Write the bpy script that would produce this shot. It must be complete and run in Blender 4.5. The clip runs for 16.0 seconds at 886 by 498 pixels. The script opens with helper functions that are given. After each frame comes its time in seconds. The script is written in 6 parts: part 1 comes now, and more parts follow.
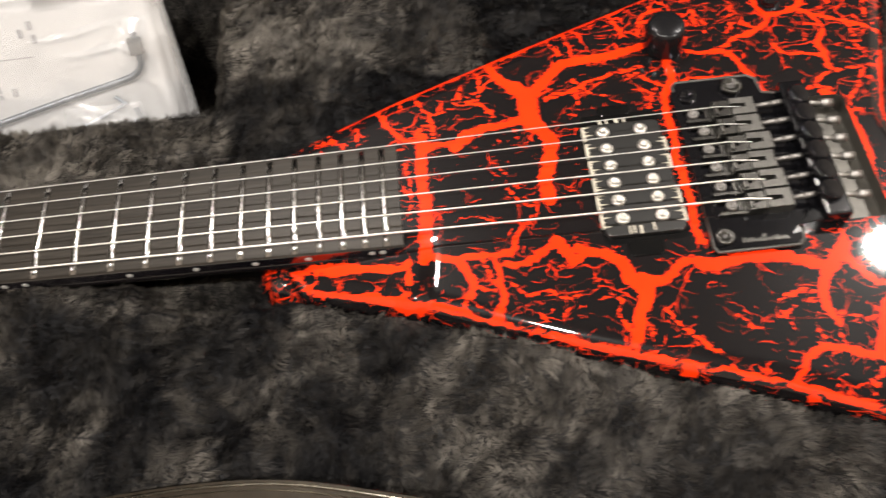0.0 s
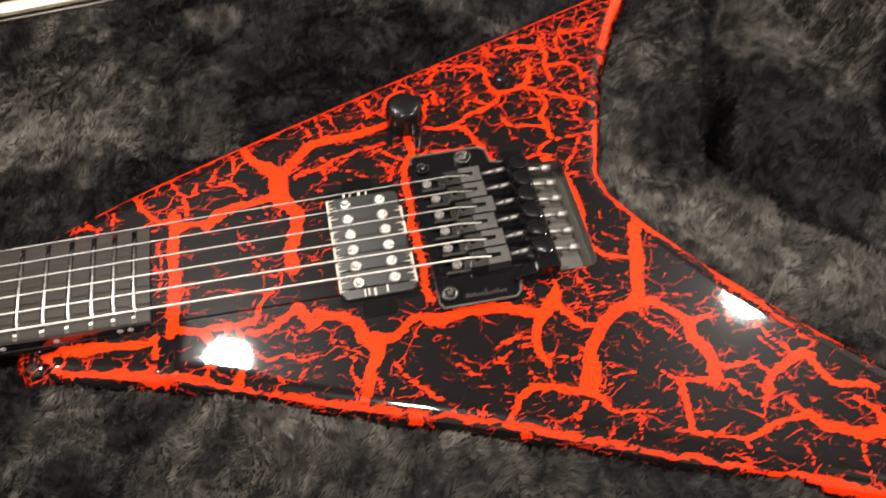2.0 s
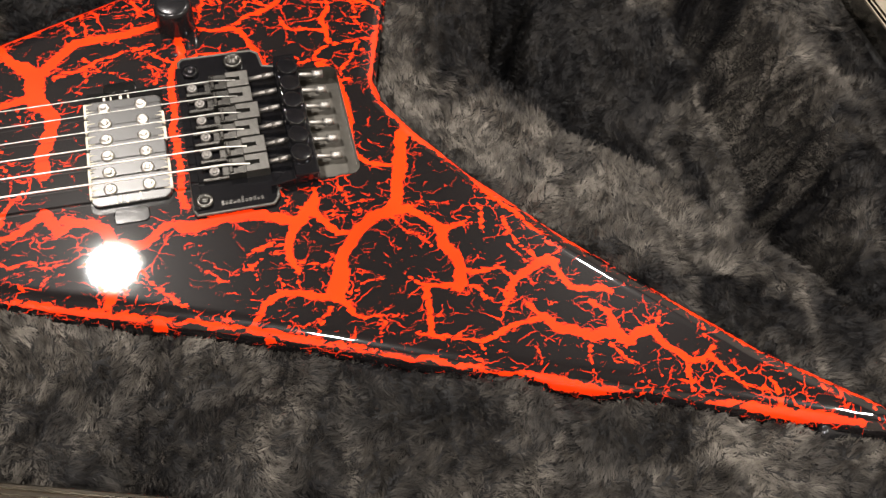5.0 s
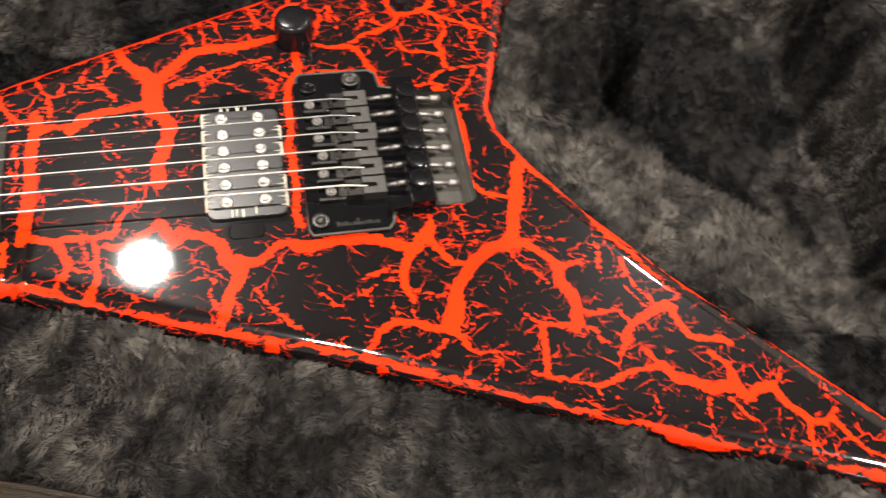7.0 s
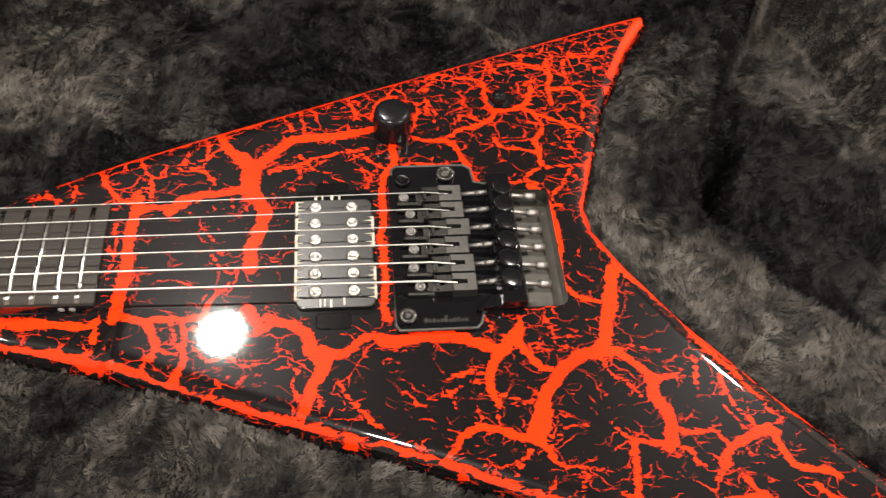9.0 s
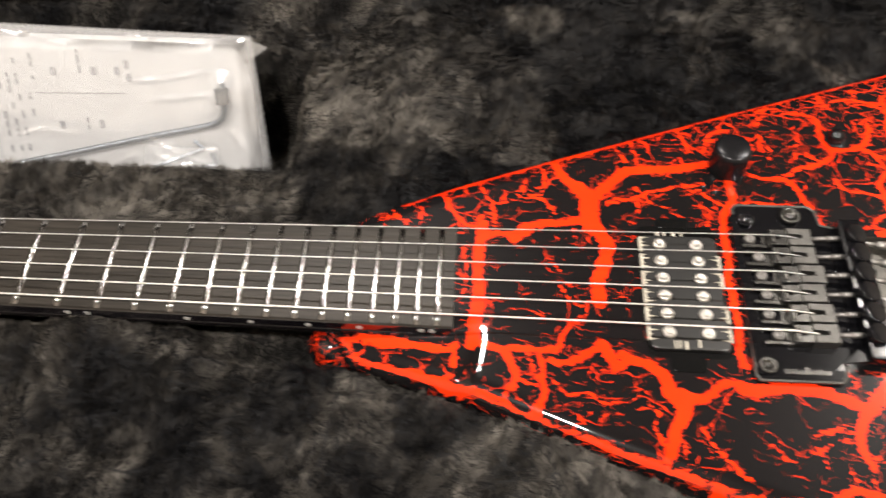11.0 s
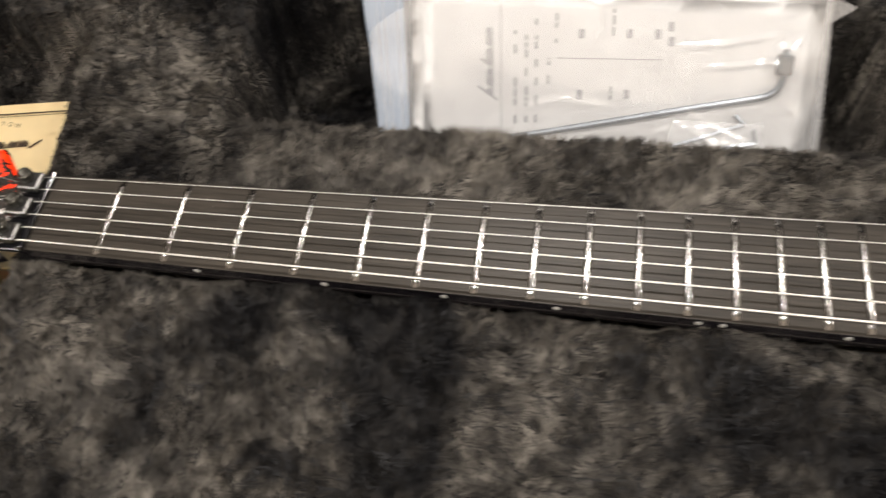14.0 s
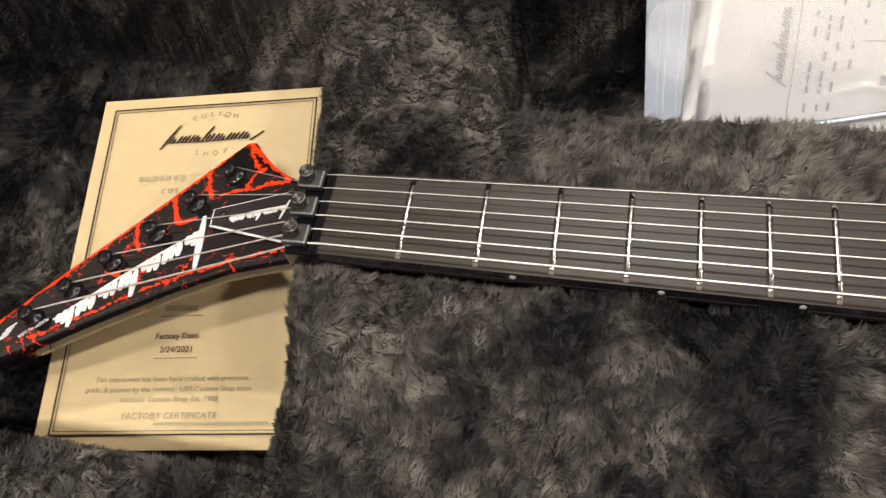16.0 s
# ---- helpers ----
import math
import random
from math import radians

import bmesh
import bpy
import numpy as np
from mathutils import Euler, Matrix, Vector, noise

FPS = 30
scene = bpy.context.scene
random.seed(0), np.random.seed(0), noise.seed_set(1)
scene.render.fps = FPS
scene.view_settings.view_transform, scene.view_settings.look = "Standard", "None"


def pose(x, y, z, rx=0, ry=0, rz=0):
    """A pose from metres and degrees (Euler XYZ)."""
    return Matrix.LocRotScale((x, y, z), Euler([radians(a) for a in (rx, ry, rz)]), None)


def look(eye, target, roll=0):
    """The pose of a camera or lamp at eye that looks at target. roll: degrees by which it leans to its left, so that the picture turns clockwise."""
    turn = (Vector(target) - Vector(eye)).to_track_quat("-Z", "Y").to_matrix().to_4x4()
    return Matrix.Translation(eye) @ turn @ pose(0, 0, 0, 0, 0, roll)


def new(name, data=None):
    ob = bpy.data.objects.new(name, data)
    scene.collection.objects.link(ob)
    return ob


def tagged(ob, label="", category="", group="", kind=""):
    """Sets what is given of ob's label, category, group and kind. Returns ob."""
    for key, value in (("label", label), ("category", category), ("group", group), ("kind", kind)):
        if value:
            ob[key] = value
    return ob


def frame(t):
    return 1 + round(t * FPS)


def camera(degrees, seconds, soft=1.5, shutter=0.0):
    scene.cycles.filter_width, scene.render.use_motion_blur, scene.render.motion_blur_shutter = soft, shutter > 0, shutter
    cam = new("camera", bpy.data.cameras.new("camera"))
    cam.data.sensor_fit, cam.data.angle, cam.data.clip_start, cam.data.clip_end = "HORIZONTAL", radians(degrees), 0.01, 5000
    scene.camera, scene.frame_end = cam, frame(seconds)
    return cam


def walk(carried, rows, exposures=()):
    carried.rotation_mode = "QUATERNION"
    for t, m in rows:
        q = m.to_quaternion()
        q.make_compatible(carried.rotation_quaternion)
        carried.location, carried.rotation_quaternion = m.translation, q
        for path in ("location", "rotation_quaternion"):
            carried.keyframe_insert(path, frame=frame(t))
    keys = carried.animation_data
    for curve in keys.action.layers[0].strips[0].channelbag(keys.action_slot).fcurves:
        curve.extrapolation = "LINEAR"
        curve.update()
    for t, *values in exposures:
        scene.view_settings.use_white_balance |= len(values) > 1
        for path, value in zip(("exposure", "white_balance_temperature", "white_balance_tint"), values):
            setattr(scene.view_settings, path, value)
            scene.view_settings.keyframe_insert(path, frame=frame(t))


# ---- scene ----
cam = camera(55.69, 16.0, 1.4, 0.55)
PATH = [
    (0, (0.51221, -0.22272, 0.42528), (0.50934, 0.28195, -0.43803), -6.265),
    (0.5, (0.53600, -0.22993, 0.42822), (0.58090, 0.27792, -0.43206), -3.198),
    (1, (0.55142, -0.23416, 0.43085), (0.63430, 0.27277, -0.42714), -0.899),
    (1.5, (0.56492, -0.24119, 0.43917), (0.66907, 0.28220, -0.40653), 0.152),
    (2, (0.58592, -0.25286, 0.44462), (0.70928, 0.31119, -0.37185), 0.790),
    (2.5, (0.60191, -0.26207, 0.44721), (0.72246, 0.34643, -0.33714), -0.112),
    (3, (0.61040, -0.26260, 0.44864), (0.73349, 0.34932, -0.33264), 0.093),
    (3.5, (0.62562, -0.26488, 0.44964), (0.75307, 0.33237, -0.34223), 0.705),
    (4, (0.64973, -0.26452, 0.44729), (0.81680, 0.23754, -0.40125), 6.510),
    (4.2, (0.66281, -0.27098, 0.45106), (0.83832, 0.20647, -0.40989), 7.837),
    (6.3, (0.65001, -0.26759, 0.45057), (0.86796, 0.16984, -0.42186), 13.112),
    (6.5, (0.64111, -0.26337, 0.44733), (0.85603, 0.18810, -0.41868), 12.651),
    (7, (0.61843, -0.24919, 0.44159), (0.80189, 0.22071, -0.42185), 12.605),
    (7.5, (0.61373, -0.24235, 0.43895), (0.75574, 0.24191, -0.42437), 11.923),
    (8, (0.62391, -0.23618, 0.43828), (0.75195, 0.27842, -0.40954), 10.131),
    (8.2, (0.62359, -0.23643, 0.43808), (0.74849, 0.30916, -0.39061), 8.973),
    (10.3, (0.55406, -0.22922, 0.43393), (0.57761, 0.34437, -0.38487), 2.274),
    (10.5, (0.54006, -0.22578, 0.43525), (0.54367, 0.34139, -0.38834), 1.343),
    (11, (0.50095, -0.21697, 0.44228), (0.46697, 0.34411, -0.38478), -0.814),
    (11.5, (0.46389, -0.20751, 0.44138), (0.39397, 0.35252, -0.38414), -3.107),
    (12, (0.43203, -0.20175, 0.43842), (0.34442, 0.34756, -0.39260), -4.027),
    (12.5, (0.40105, -0.19266, 0.43063), (0.27928, 0.32459, -0.41649), -6.997),
    (13, (0.36102, -0.18471, 0.42785), (0.20404, 0.30867, -0.42768), -10.768),
    (13.5, (0.32327, -0.18136, 0.42391), (0.15725, 0.30999, -0.43108), -11.585),
    (14, (0.26294, -0.18588, 0.41772), (0.09159, 0.30542, -0.43625), -11.955),
    (14.5, (0.21089, -0.19037, 0.41646), (0.03072, 0.29329, -0.44006), -13.139),
    (15, (0.16867, -0.18778, 0.41472), (-0.01962, 0.28940, -0.44368), -14.019),
    (15.5, (0.14132, -0.18026, 0.41202), (-0.05228, 0.29160, -0.44813), -14.710),
    (16, (0.12715, -0.18215, 0.41230), (-0.07025, 0.28196, -0.45120), -15.296),
]
walk(cam, [(t, look(eye, target, roll)) for t, eye, target, roll in PATH],
     ((0, 0.0), (2.8, 0.05), (3.5, 0.12), (4.0, 0.28), (6.5, 0.25), (7.0, 0.08), (7.5, -0.05), (10.5, 0.0), (13.5, 0.0), (14.5, 0.12), (15.0, 0.18), (15.5, 0.14), (16.0, 0.05)))

# ---- light ----
world = bpy.data.worlds.new("world")
scene.world = world
world.use_nodes = True
world.node_tree.nodes["Background"].inputs[0].default_value = (0.03, 0.03, 0.03, 1)
world.node_tree.nodes["Background"].inputs[1].default_value = 0.1

TOP = 0.0975          # the guitar's flat top
BOARD = 0.100         # the crown of the fretboard
SCALE = 0.648         # nut to saddles
ROOM = (-1.9, 2.6, -1.7, 2.4, -0.78, 2.02)   # x, y and z limits of the room


def area_lamp(name, place, size, power, colour):
    data = bpy.data.lights.new(name, "AREA")
    data.shape, data.size, data.energy, data.color = "DISK", size, power, colour
    ob = new(name, data)
    ob.location = place
    return ob


# the last one is unseen, added as fill on the near side
LAMPS = ((0.21, 1.03, 2.0), (1.83, 0.925, 2.0), (0.20, -0.75, 2.0), (1.80, -0.75, 2.0), (-1.40, -0.75, 2.0))
for spot in LAMPS:
    area_lamp("downlight_beam", spot, 0.13, 35, (1.0, 0.925, 0.85))


# ---- materials ----
def material(name, colour=(0.5, 0.5, 0.5), rough=0.5, metal=0.0, coat=0.0, scale=0.0, vary=0.0, bump=0.0, sheen=0.0, spec=0.5, grain=0.0):
    """A surface with fine and coarse variation of its colour and a little relief."""
    m = bpy.data.materials.new(name)
    m.use_nodes = True
    n, l = m.node_tree.nodes, m.node_tree.links
    p = n["Principled BSDF"]
    p.inputs["Base Color"].default_value = (*colour, 1)
    p.inputs["Roughness"].default_value, p.inputs["Metallic"].default_value = rough, metal
    p.inputs["Coat Weight"].default_value, p.inputs["Coat Roughness"].default_value = coat, 0.03
    p.inputs["Sheen Weight"].default_value = sheen
    p.inputs["Specular IOR Level"].default_value = spec
    if scale:
        co = n.new("ShaderNodeTexCoord")
        fine, broad = n.new("ShaderNodeTexNoise"), n.new("ShaderNodeTexNoise")
        fine.inputs["Scale"].default_value, fine.inputs["Detail"].default_value = scale, 6
        broad.inputs["Scale"].default_value, broad.inputs["Detail"].default_value = scale / 9, 3
        both = n.new("ShaderNodeMath")
        both.operation = "ADD"
        ramp = n.new("ShaderNodeMapRange")
        ramp.inputs[1].default_value, ramp.inputs[2].default_value = 0.6, 1.4
        ramp.inputs[3].default_value, ramp.inputs[4].default_value = 1 - vary, 1 + vary
        mul = n.new("ShaderNodeVectorMath")
        mul.operation = "SCALE"
        mul.inputs[0].default_value = colour
        place = n.new("ShaderNodeMapping")
        place.inputs["Scale"].default_value = (1 / (1 + grain), 1, 1)
        l.new(co.outputs["Object"], place.inputs["Vector"])
        for tex, slot in ((fine, 0), (broad, 1)):
            l.new(place.outputs[0], tex.inputs["Vector"])
            l.new(tex.outputs[0], both.inputs[slot])
        l.new(both.outputs[0], ramp.inputs[0])
        l.new(ramp.outputs[0], mul.inputs["Scale"])
        l.new(mul.outputs[0], p.inputs["Base Color"])
        if bump:
            b = n.new("ShaderNodeBump")
            b.inputs["Strength"].default_value, b.inputs["Distance"].default_value = bump, 0.001
            l.new(fine.outputs[0], b.inputs["Height"])
            l.new(b.outputs[0], p.inputs["Normal"])
    return m


def fur_material(name, dark, light):
    """Plush pile: each tuft a shade of its own, within broad patches."""
    m = bpy.data.materials.new(name)
    m.use_nodes = True
    n, l = m.node_tree.nodes, m.node_tree.links
    p = n["Principled BSDF"]
    p.inputs["Roughness"].default_value = 0.48
    p.inputs["Specular IOR Level"].default_value = 0.13
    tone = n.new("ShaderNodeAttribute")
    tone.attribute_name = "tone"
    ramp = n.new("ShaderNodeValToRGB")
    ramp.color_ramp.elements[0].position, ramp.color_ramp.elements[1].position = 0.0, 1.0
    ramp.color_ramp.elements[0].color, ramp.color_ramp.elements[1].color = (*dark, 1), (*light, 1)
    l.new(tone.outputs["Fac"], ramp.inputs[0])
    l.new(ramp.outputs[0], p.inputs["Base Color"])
    return m


def crackle_material(name):
    """Red under-coat that shows through cracks in black lacquer, under a clear coat. 'vein' holds how far (in metres) a place lies outside the wide
    cracks; 'fine' how dense the hairline cracks run there."""
    m = bpy.data.materials.new(name)
    m.use_nodes = True
    n, l = m.node_tree.nodes, m.node_tree.links
    p = n["Principled BSDF"]

    def node(kind, **values):
        made = n.new("ShaderNode" + kind)
        for key, value in values.items():
            made.inputs[key].default_value = value
        return made

    def calc(op, a, b, clamp=False):
        made = n.new("ShaderNodeMath")
        made.operation, made.use_clamp = op, clamp
        for slot, v in enumerate((a, b)):
            if isinstance(v, (int, float)):
                made.inputs[slot].default_value = v
            else:
                l.new(v, made.inputs[slot])
        return made.outputs[0]

    co = n.new("ShaderNodeTexCoord")
    warp = node("TexNoise", Scale=110.0, Detail=4.0, Roughness=0.6)
    l.new(co.outputs["Object"], warp.inputs["Vector"])
    shift = n.new("ShaderNodeVectorMath")
    shift.operation = "MULTIPLY_ADD"
    shift.inputs[1].default_value = (0.013, 0.010, 0.0)
    l.new(warp.outputs["Color"], shift.inputs[0])
    l.new(co.outputs["Object"], shift.inputs[2])
    vein, fine = n.new("ShaderNodeAttribute"), n.new("ShaderNodeAttribute")
    vein.attribute_name, fine.attribute_name = "vein", "fine"
    ragged = node("TexNoise", Scale=420.0, Detail=4.0, Roughness=0.7)
    along = n.new("ShaderNodeMapping")
    along.inputs["Scale"].default_value = (0.45, 1.25, 1.0)
    l.new(co.outputs["Object"], along.inputs["Vector"])
    l.new(along.outputs[0], ragged.inputs["Vector"])
    edge = calc("SUBTRACT", vein.outputs["Fac"], calc("MULTIPLY", calc("SUBTRACT", ragged.outputs[0], 0.54), 0.0058))
    wide = calc("LESS_THAN", edge, 0.0)
    # hairline cracks at two sizes, broken up so that many stop short
    thin = []
    for scale, width, gate, squeeze in ((58.0, 0.017, 0.525, 0.9), (110.0, 0.029, 0.545, 0.55), (190.0, 0.034, 0.575, 0.45)):
        cell = node("TexVoronoi", Scale=scale)
        cell.feature = "DISTANCE_TO_EDGE"
        drawn = n.new("ShaderNodeMapping")
        drawn.inputs["Scale"].default_value = (squeeze, 1.15, 1.0)
        drawn.inputs["Rotation"].default_value = (0, 0, 0.12)
        l.new(shift.outputs[0], drawn.inputs["Vector"])
        l.new(drawn.outputs[0], cell.inputs["Vector"])
        gap = node("TexNoise", Scale=scale * 1.0, Detail=2.0)
        l.new(co.outputs["Object"], gap.inputs["Vector"])
        close = calc("MULTIPLY", calc("SUBTRACT", 0.007, vein.outputs["Fac"]), 11.0)
        close = calc("MAXIMUM", close, -0.05)
        amount = calc("ADD", calc("SUBTRACT", gap.outputs[0], gate), calc("ADD", fine.outputs["Fac"], close))
        thin.append(calc("LESS_THAN", cell.outputs["Distance"], calc("MULTIPLY", calc("MULTIPLY", amount, 4.0, True), width)))
    red = calc("MAXIMUM", wide, calc("MULTIPLY", calc("MAXIMUM", calc("MAXIMUM", thin[0], thin[1]), thin[2]), 0.85))
    tone = node("TexNoise", Scale=35.0, Detail=4.0)
    l.new(co.outputs["Object"], tone.inputs["Vector"])
    reds, mix = n.new("ShaderNodeMix"), n.new("ShaderNodeMix")
    reds.data_type = mix.data_type = "RGBA"
    reds.inputs[6].default_value, reds.inputs[7].default_value = (0.90, 0.022, 0.002, 1), (1.0, 0.05, 0.004, 1)
    l.new(tone.outputs[0], reds.inputs[0])
    mix.inputs[6].default_value = (0.006, 0.005, 0.0055, 1)
    l.new(reds.outputs[2], mix.inputs[7])
    l.new(red, mix.inputs[0])
    l.new(mix.outputs[2], p.inputs["Base Color"])
    p.inputs["Roughness"].default_value = 0.3
    p.inputs["Specular IOR Level"].default_value = 0.05
    p.inputs["Coat Weight"].default_value, p.inputs["Coat Roughness"].default_value = 1.0, 0.035
    orange = node("TexNoise", Scale=60.0, Detail=2.0)
    l.new(co.outputs["Object"], orange.inputs["Vector"])
    relief = node("Bump", Strength=0.02, Distance=0.001)
    l.new(orange.outputs[0], relief.inputs["Height"])
    l.new(relief.outputs[0], p.inputs["Coat Normal"])
    return m


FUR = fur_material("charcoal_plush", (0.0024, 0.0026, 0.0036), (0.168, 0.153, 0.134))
CRACKLE = crackle_material("crackle_lacquer")
EBONY = material("ebony", (0.028, 0.0242, 0.0200), 0.42, scale=700, vary=0.55, bump=0.12, spec=0.20, grain=12.0)
BLACK_METAL = material("black_chrome", (0.018, 0.018, 0.02), 0.22, 0.6, scale=300, vary=0.25)
PLATE = material("polished_black_plate", (0.005, 0.005, 0.006), 0.10, scale=200, vary=0.3, spec=0.36)
BLACK_PLASTIC = material("black_plastic", (0.005, 0.005, 0.005), 0.14, scale=220, vary=0.2, bump=0.05, spec=0.2)
STEEL = material("steel", (0.26, 0.25, 0.24), 0.5, 1.0, scale=500, vary=0.12)
FRET_WIRE = material("fret_wire", (0.35, 0.342, 0.33), 0.16, 1.0, scale=400, vary=0.1)
ALUMINIUM = material("aluminium", (0.50, 0.48, 0.43), 0.13, 1.0, scale=130, vary=0.3, bump=0.05)
WORN_ALUMINIUM = material("worn_aluminium", (0.50, 0.46, 0.38), 0.5, 0.7, scale=160, vary=0.75, bump=0.25)
LACQUER = material("black_lacquer", (0.008, 0.007, 0.009), 0.2, coat=1.0, scale=120, vary=0.3)
PAPER = material("cream_paper", (0.80, 0.655, 0.385), 0.6, scale=90, vary=0.05)
INK = material("ink", (0.025, 0.016, 0.012), 0.7, spec=0.2)
VINYL = material("black_vinyl", (0.015, 0.015, 0.016), 0.45, scale=500, vary=0.3, bump=0.3)
WALL_PAINT = material("wall_paint", (0.45, 0.41, 0.36), 0.8, scale=40, vary=0.06, bump=0.1)
CEILING_PAINT = material("ceiling_paint", (0.22, 0.205, 0.185), 0.85, scale=60, vary=0.05, bump=0.1)
VELVET = material("lid_plush", (0.020, 0.018, 0.019), 0.8, scale=220, vary=0.8, bump=0.8, spec=0.1)
BOARDS = material("floor_boards", (0.16, 0.10, 0.06), 0.5, scale=30, vary=0.3)


# ---- building helpers ----
def mesh_of(name, verts, faces, mat, smooth=False):
    me = bpy.data.meshes.new(name)
    me.from_pydata([tuple(v) for v in verts], [], [tuple(f) for f in faces])
    me.materials.append(mat)
    if smooth:
        me.polygons.foreach_set("use_smooth", [True] * len(me.polygons))
    me.update()
    return me


def part(name, bm, mat, parent=None, label="", smooth=False, place=None):
    me = bpy.data.meshes.new(name)
    bm.to_mesh(me)
    bm.free()
    me.materials.append(mat)
    if smooth:
        me.polygons.foreach_set("use_smooth", [True] * len(me.polygons))
    ob = new(name, me)
    ob.parent = parent
    if place is not None:
        ob.matrix_local = place
    return tagged(ob, label)


def empty(name, label, category, place=(0, 0, 0), group="", kind=""):
    ob = new(name)
    ob.empty_display_size = 0.02
    ob.location = place
    return tagged(ob, label, category, group, kind)


def box(bm, x0, x1, y0, y1, z0, z1, bevel=0.0, m=None, segments=2):
    made = bmesh.ops.create_cube(bm, size=1, matrix=Matrix.Translation(((x0 + x1) / 2, (y0 + y1) / 2, (z0 + z1) / 2)) @ Matrix.Diagonal((x1 - x0, y1 - y0, z1 - z0, 1)))
    verts = made["verts"]
    if bevel:
        edges = list({e for v in verts for e in v.link_edges})
        out = bmesh.ops.bevel(bm, geom=edges, offset=bevel, segments=segments, affect="EDGES", profile=0.5)
        verts = list({v for f in out["faces"] for v in f.verts} | {v for v in verts if v.is_valid})
    if m is not None:
        bmesh.ops.transform(bm, matrix=m, verts=verts)
    return bm


def boxed(*a, **k):
    return box(bmesh.new(), *a, **k)


def rod(bm, a, b, r, r2=None, sides=12):
    a, b = Vector(a), Vector(b)
    way = b - a
    m = Matrix.Translation((a + b) / 2) @ way.to_track_quat("Z", "Y").to_matrix().to_4x4()
    bmesh.ops.create_cone(bm, cap_ends=True, segments=sides, radius1=r, radius2=r if r2 is None else r2, depth=way.length, matrix=m)
    return bm


def lathe(profile, sides=28, m=None):
    """A turned solid: (radius, height) pairs round the z axis."""
    bm = bmesh.new()
    rings = [[bm.verts.new((r * math.cos(2 * math.pi * k / sides), r * math.sin(2 * math.pi * k / sides), z)) for k in range(sides)] for r, z in profile]
    for lo, hi in zip(rings, rings[1:]):
        for k in range(sides):
            bm.faces.new((lo[k], lo[(k + 1) % sides], hi[(k + 1) % sides], hi[k]))
    bm.faces.new(rings[-1])
    bm.faces.new(rings[0][::-1])
    if m is not None:
        bmesh.ops.transform(bm, matrix=m, verts=bm.verts)
    return bm


def smooth_line(points, step, closed=False, curve=True):
    """Points at even steps along a line through the given ones; curve: rounded (Catmull-Rom) instead of straight."""
    p = np.array(points, float)
    n = len(p)
    out = []
    for k in range(n if closed else n - 1):
        a, b = p[k], p[(k + 1) % n]
        before = p[k - 1] if (closed or k) else 2 * a - b
        after = p[(k + 2) % n] if (closed or k + 2 < n) else 2 * b - a
        count = max(1, int(np.ceil(np.linalg.norm(b - a) / step)))
        for u in np.arange(count) / count:
            if curve:
                out.append(0.5 * (2 * a + (b - before) * u + (2 * before - 5 * a + 4 * b - after) * u**2 + (3 * a - before - 3 * b + after) * u**3))
            else:
                out.append(a + (b - a) * u)
    if not closed:
        out.append(p[-1])
    return np.array(out)


def line_distance(q, line, closed=False):
    """How far each of the places q (n x 2) lies from a line of points, and how far along (0 to 1) its nearest place is."""
    a = np.asarray(line, float)
    b = np.roll(a, -1, 0) if closed else a[1:]
    a = a if closed else a[:-1]
    best, where = np.full(len(q), 9.0), np.zeros(len(q))
    for k, (s, e) in enumerate(zip(a, b)):
        d = e - s
        u = np.clip(((q - s) @ d) / max(d @ d, 1e-12), 0, 1)
        far = np.hypot(*(q - s - u[:, None] * d).T)
        near = far < best
        best[near], where[near] = far[near], (k + u[near]) / len(a)
    return best, where


def inside(q, loop):
    hit = np.zeros(len(q), bool)
    for (ax, ay), (bx, by) in zip(loop, np.roll(loop, -1, 0)):
        if ay != by:
            cross = ((ay > q[:, 1]) != (by > q[:, 1])) & (q[:, 0] < (bx - ax) * (q[:, 1] - ay) / (by - ay) + ax)
            hit ^= cross
    return hit


def signed(q, loop):
    """Distance to a closed outline, negative inside it."""
    d, _ = line_distance(q, loop, True)
    return np.where(inside(q, loop), -d, d)


def step01(v, lo, hi):
    u = np.clip((v - lo) / (hi - lo), 0, 1)
    return u * u * (3 - 2 * u)


def soft_noise(q, scale, seed):
    """Smooth random field over places in the plan, about -1 to 1."""
    rng = np.random.default_rng(seed)
    total = np.zeros(len(q))
    for octave in range(3):
        grid = rng.uniform(-1, 1, (64, 64))
        u = q * scale * 2**octave + 17.3
        i = np.floor(u).astype(int)
        f = u - i
        f = f * f * (3 - 2 * f)
        g = lambda a, b: grid[(i[:, 0] + a) % 64, (i[:, 1] + b) % 64]
        low = g(0, 0) * (1 - f[:, 0]) + g(1, 0) * f[:, 0]
        high = g(0, 1) * (1 - f[:, 0]) + g(1, 1) * f[:, 0]
        total += (low * (1 - f[:, 1]) + high * f[:, 1]) / 2**octave
    return total / 1.4


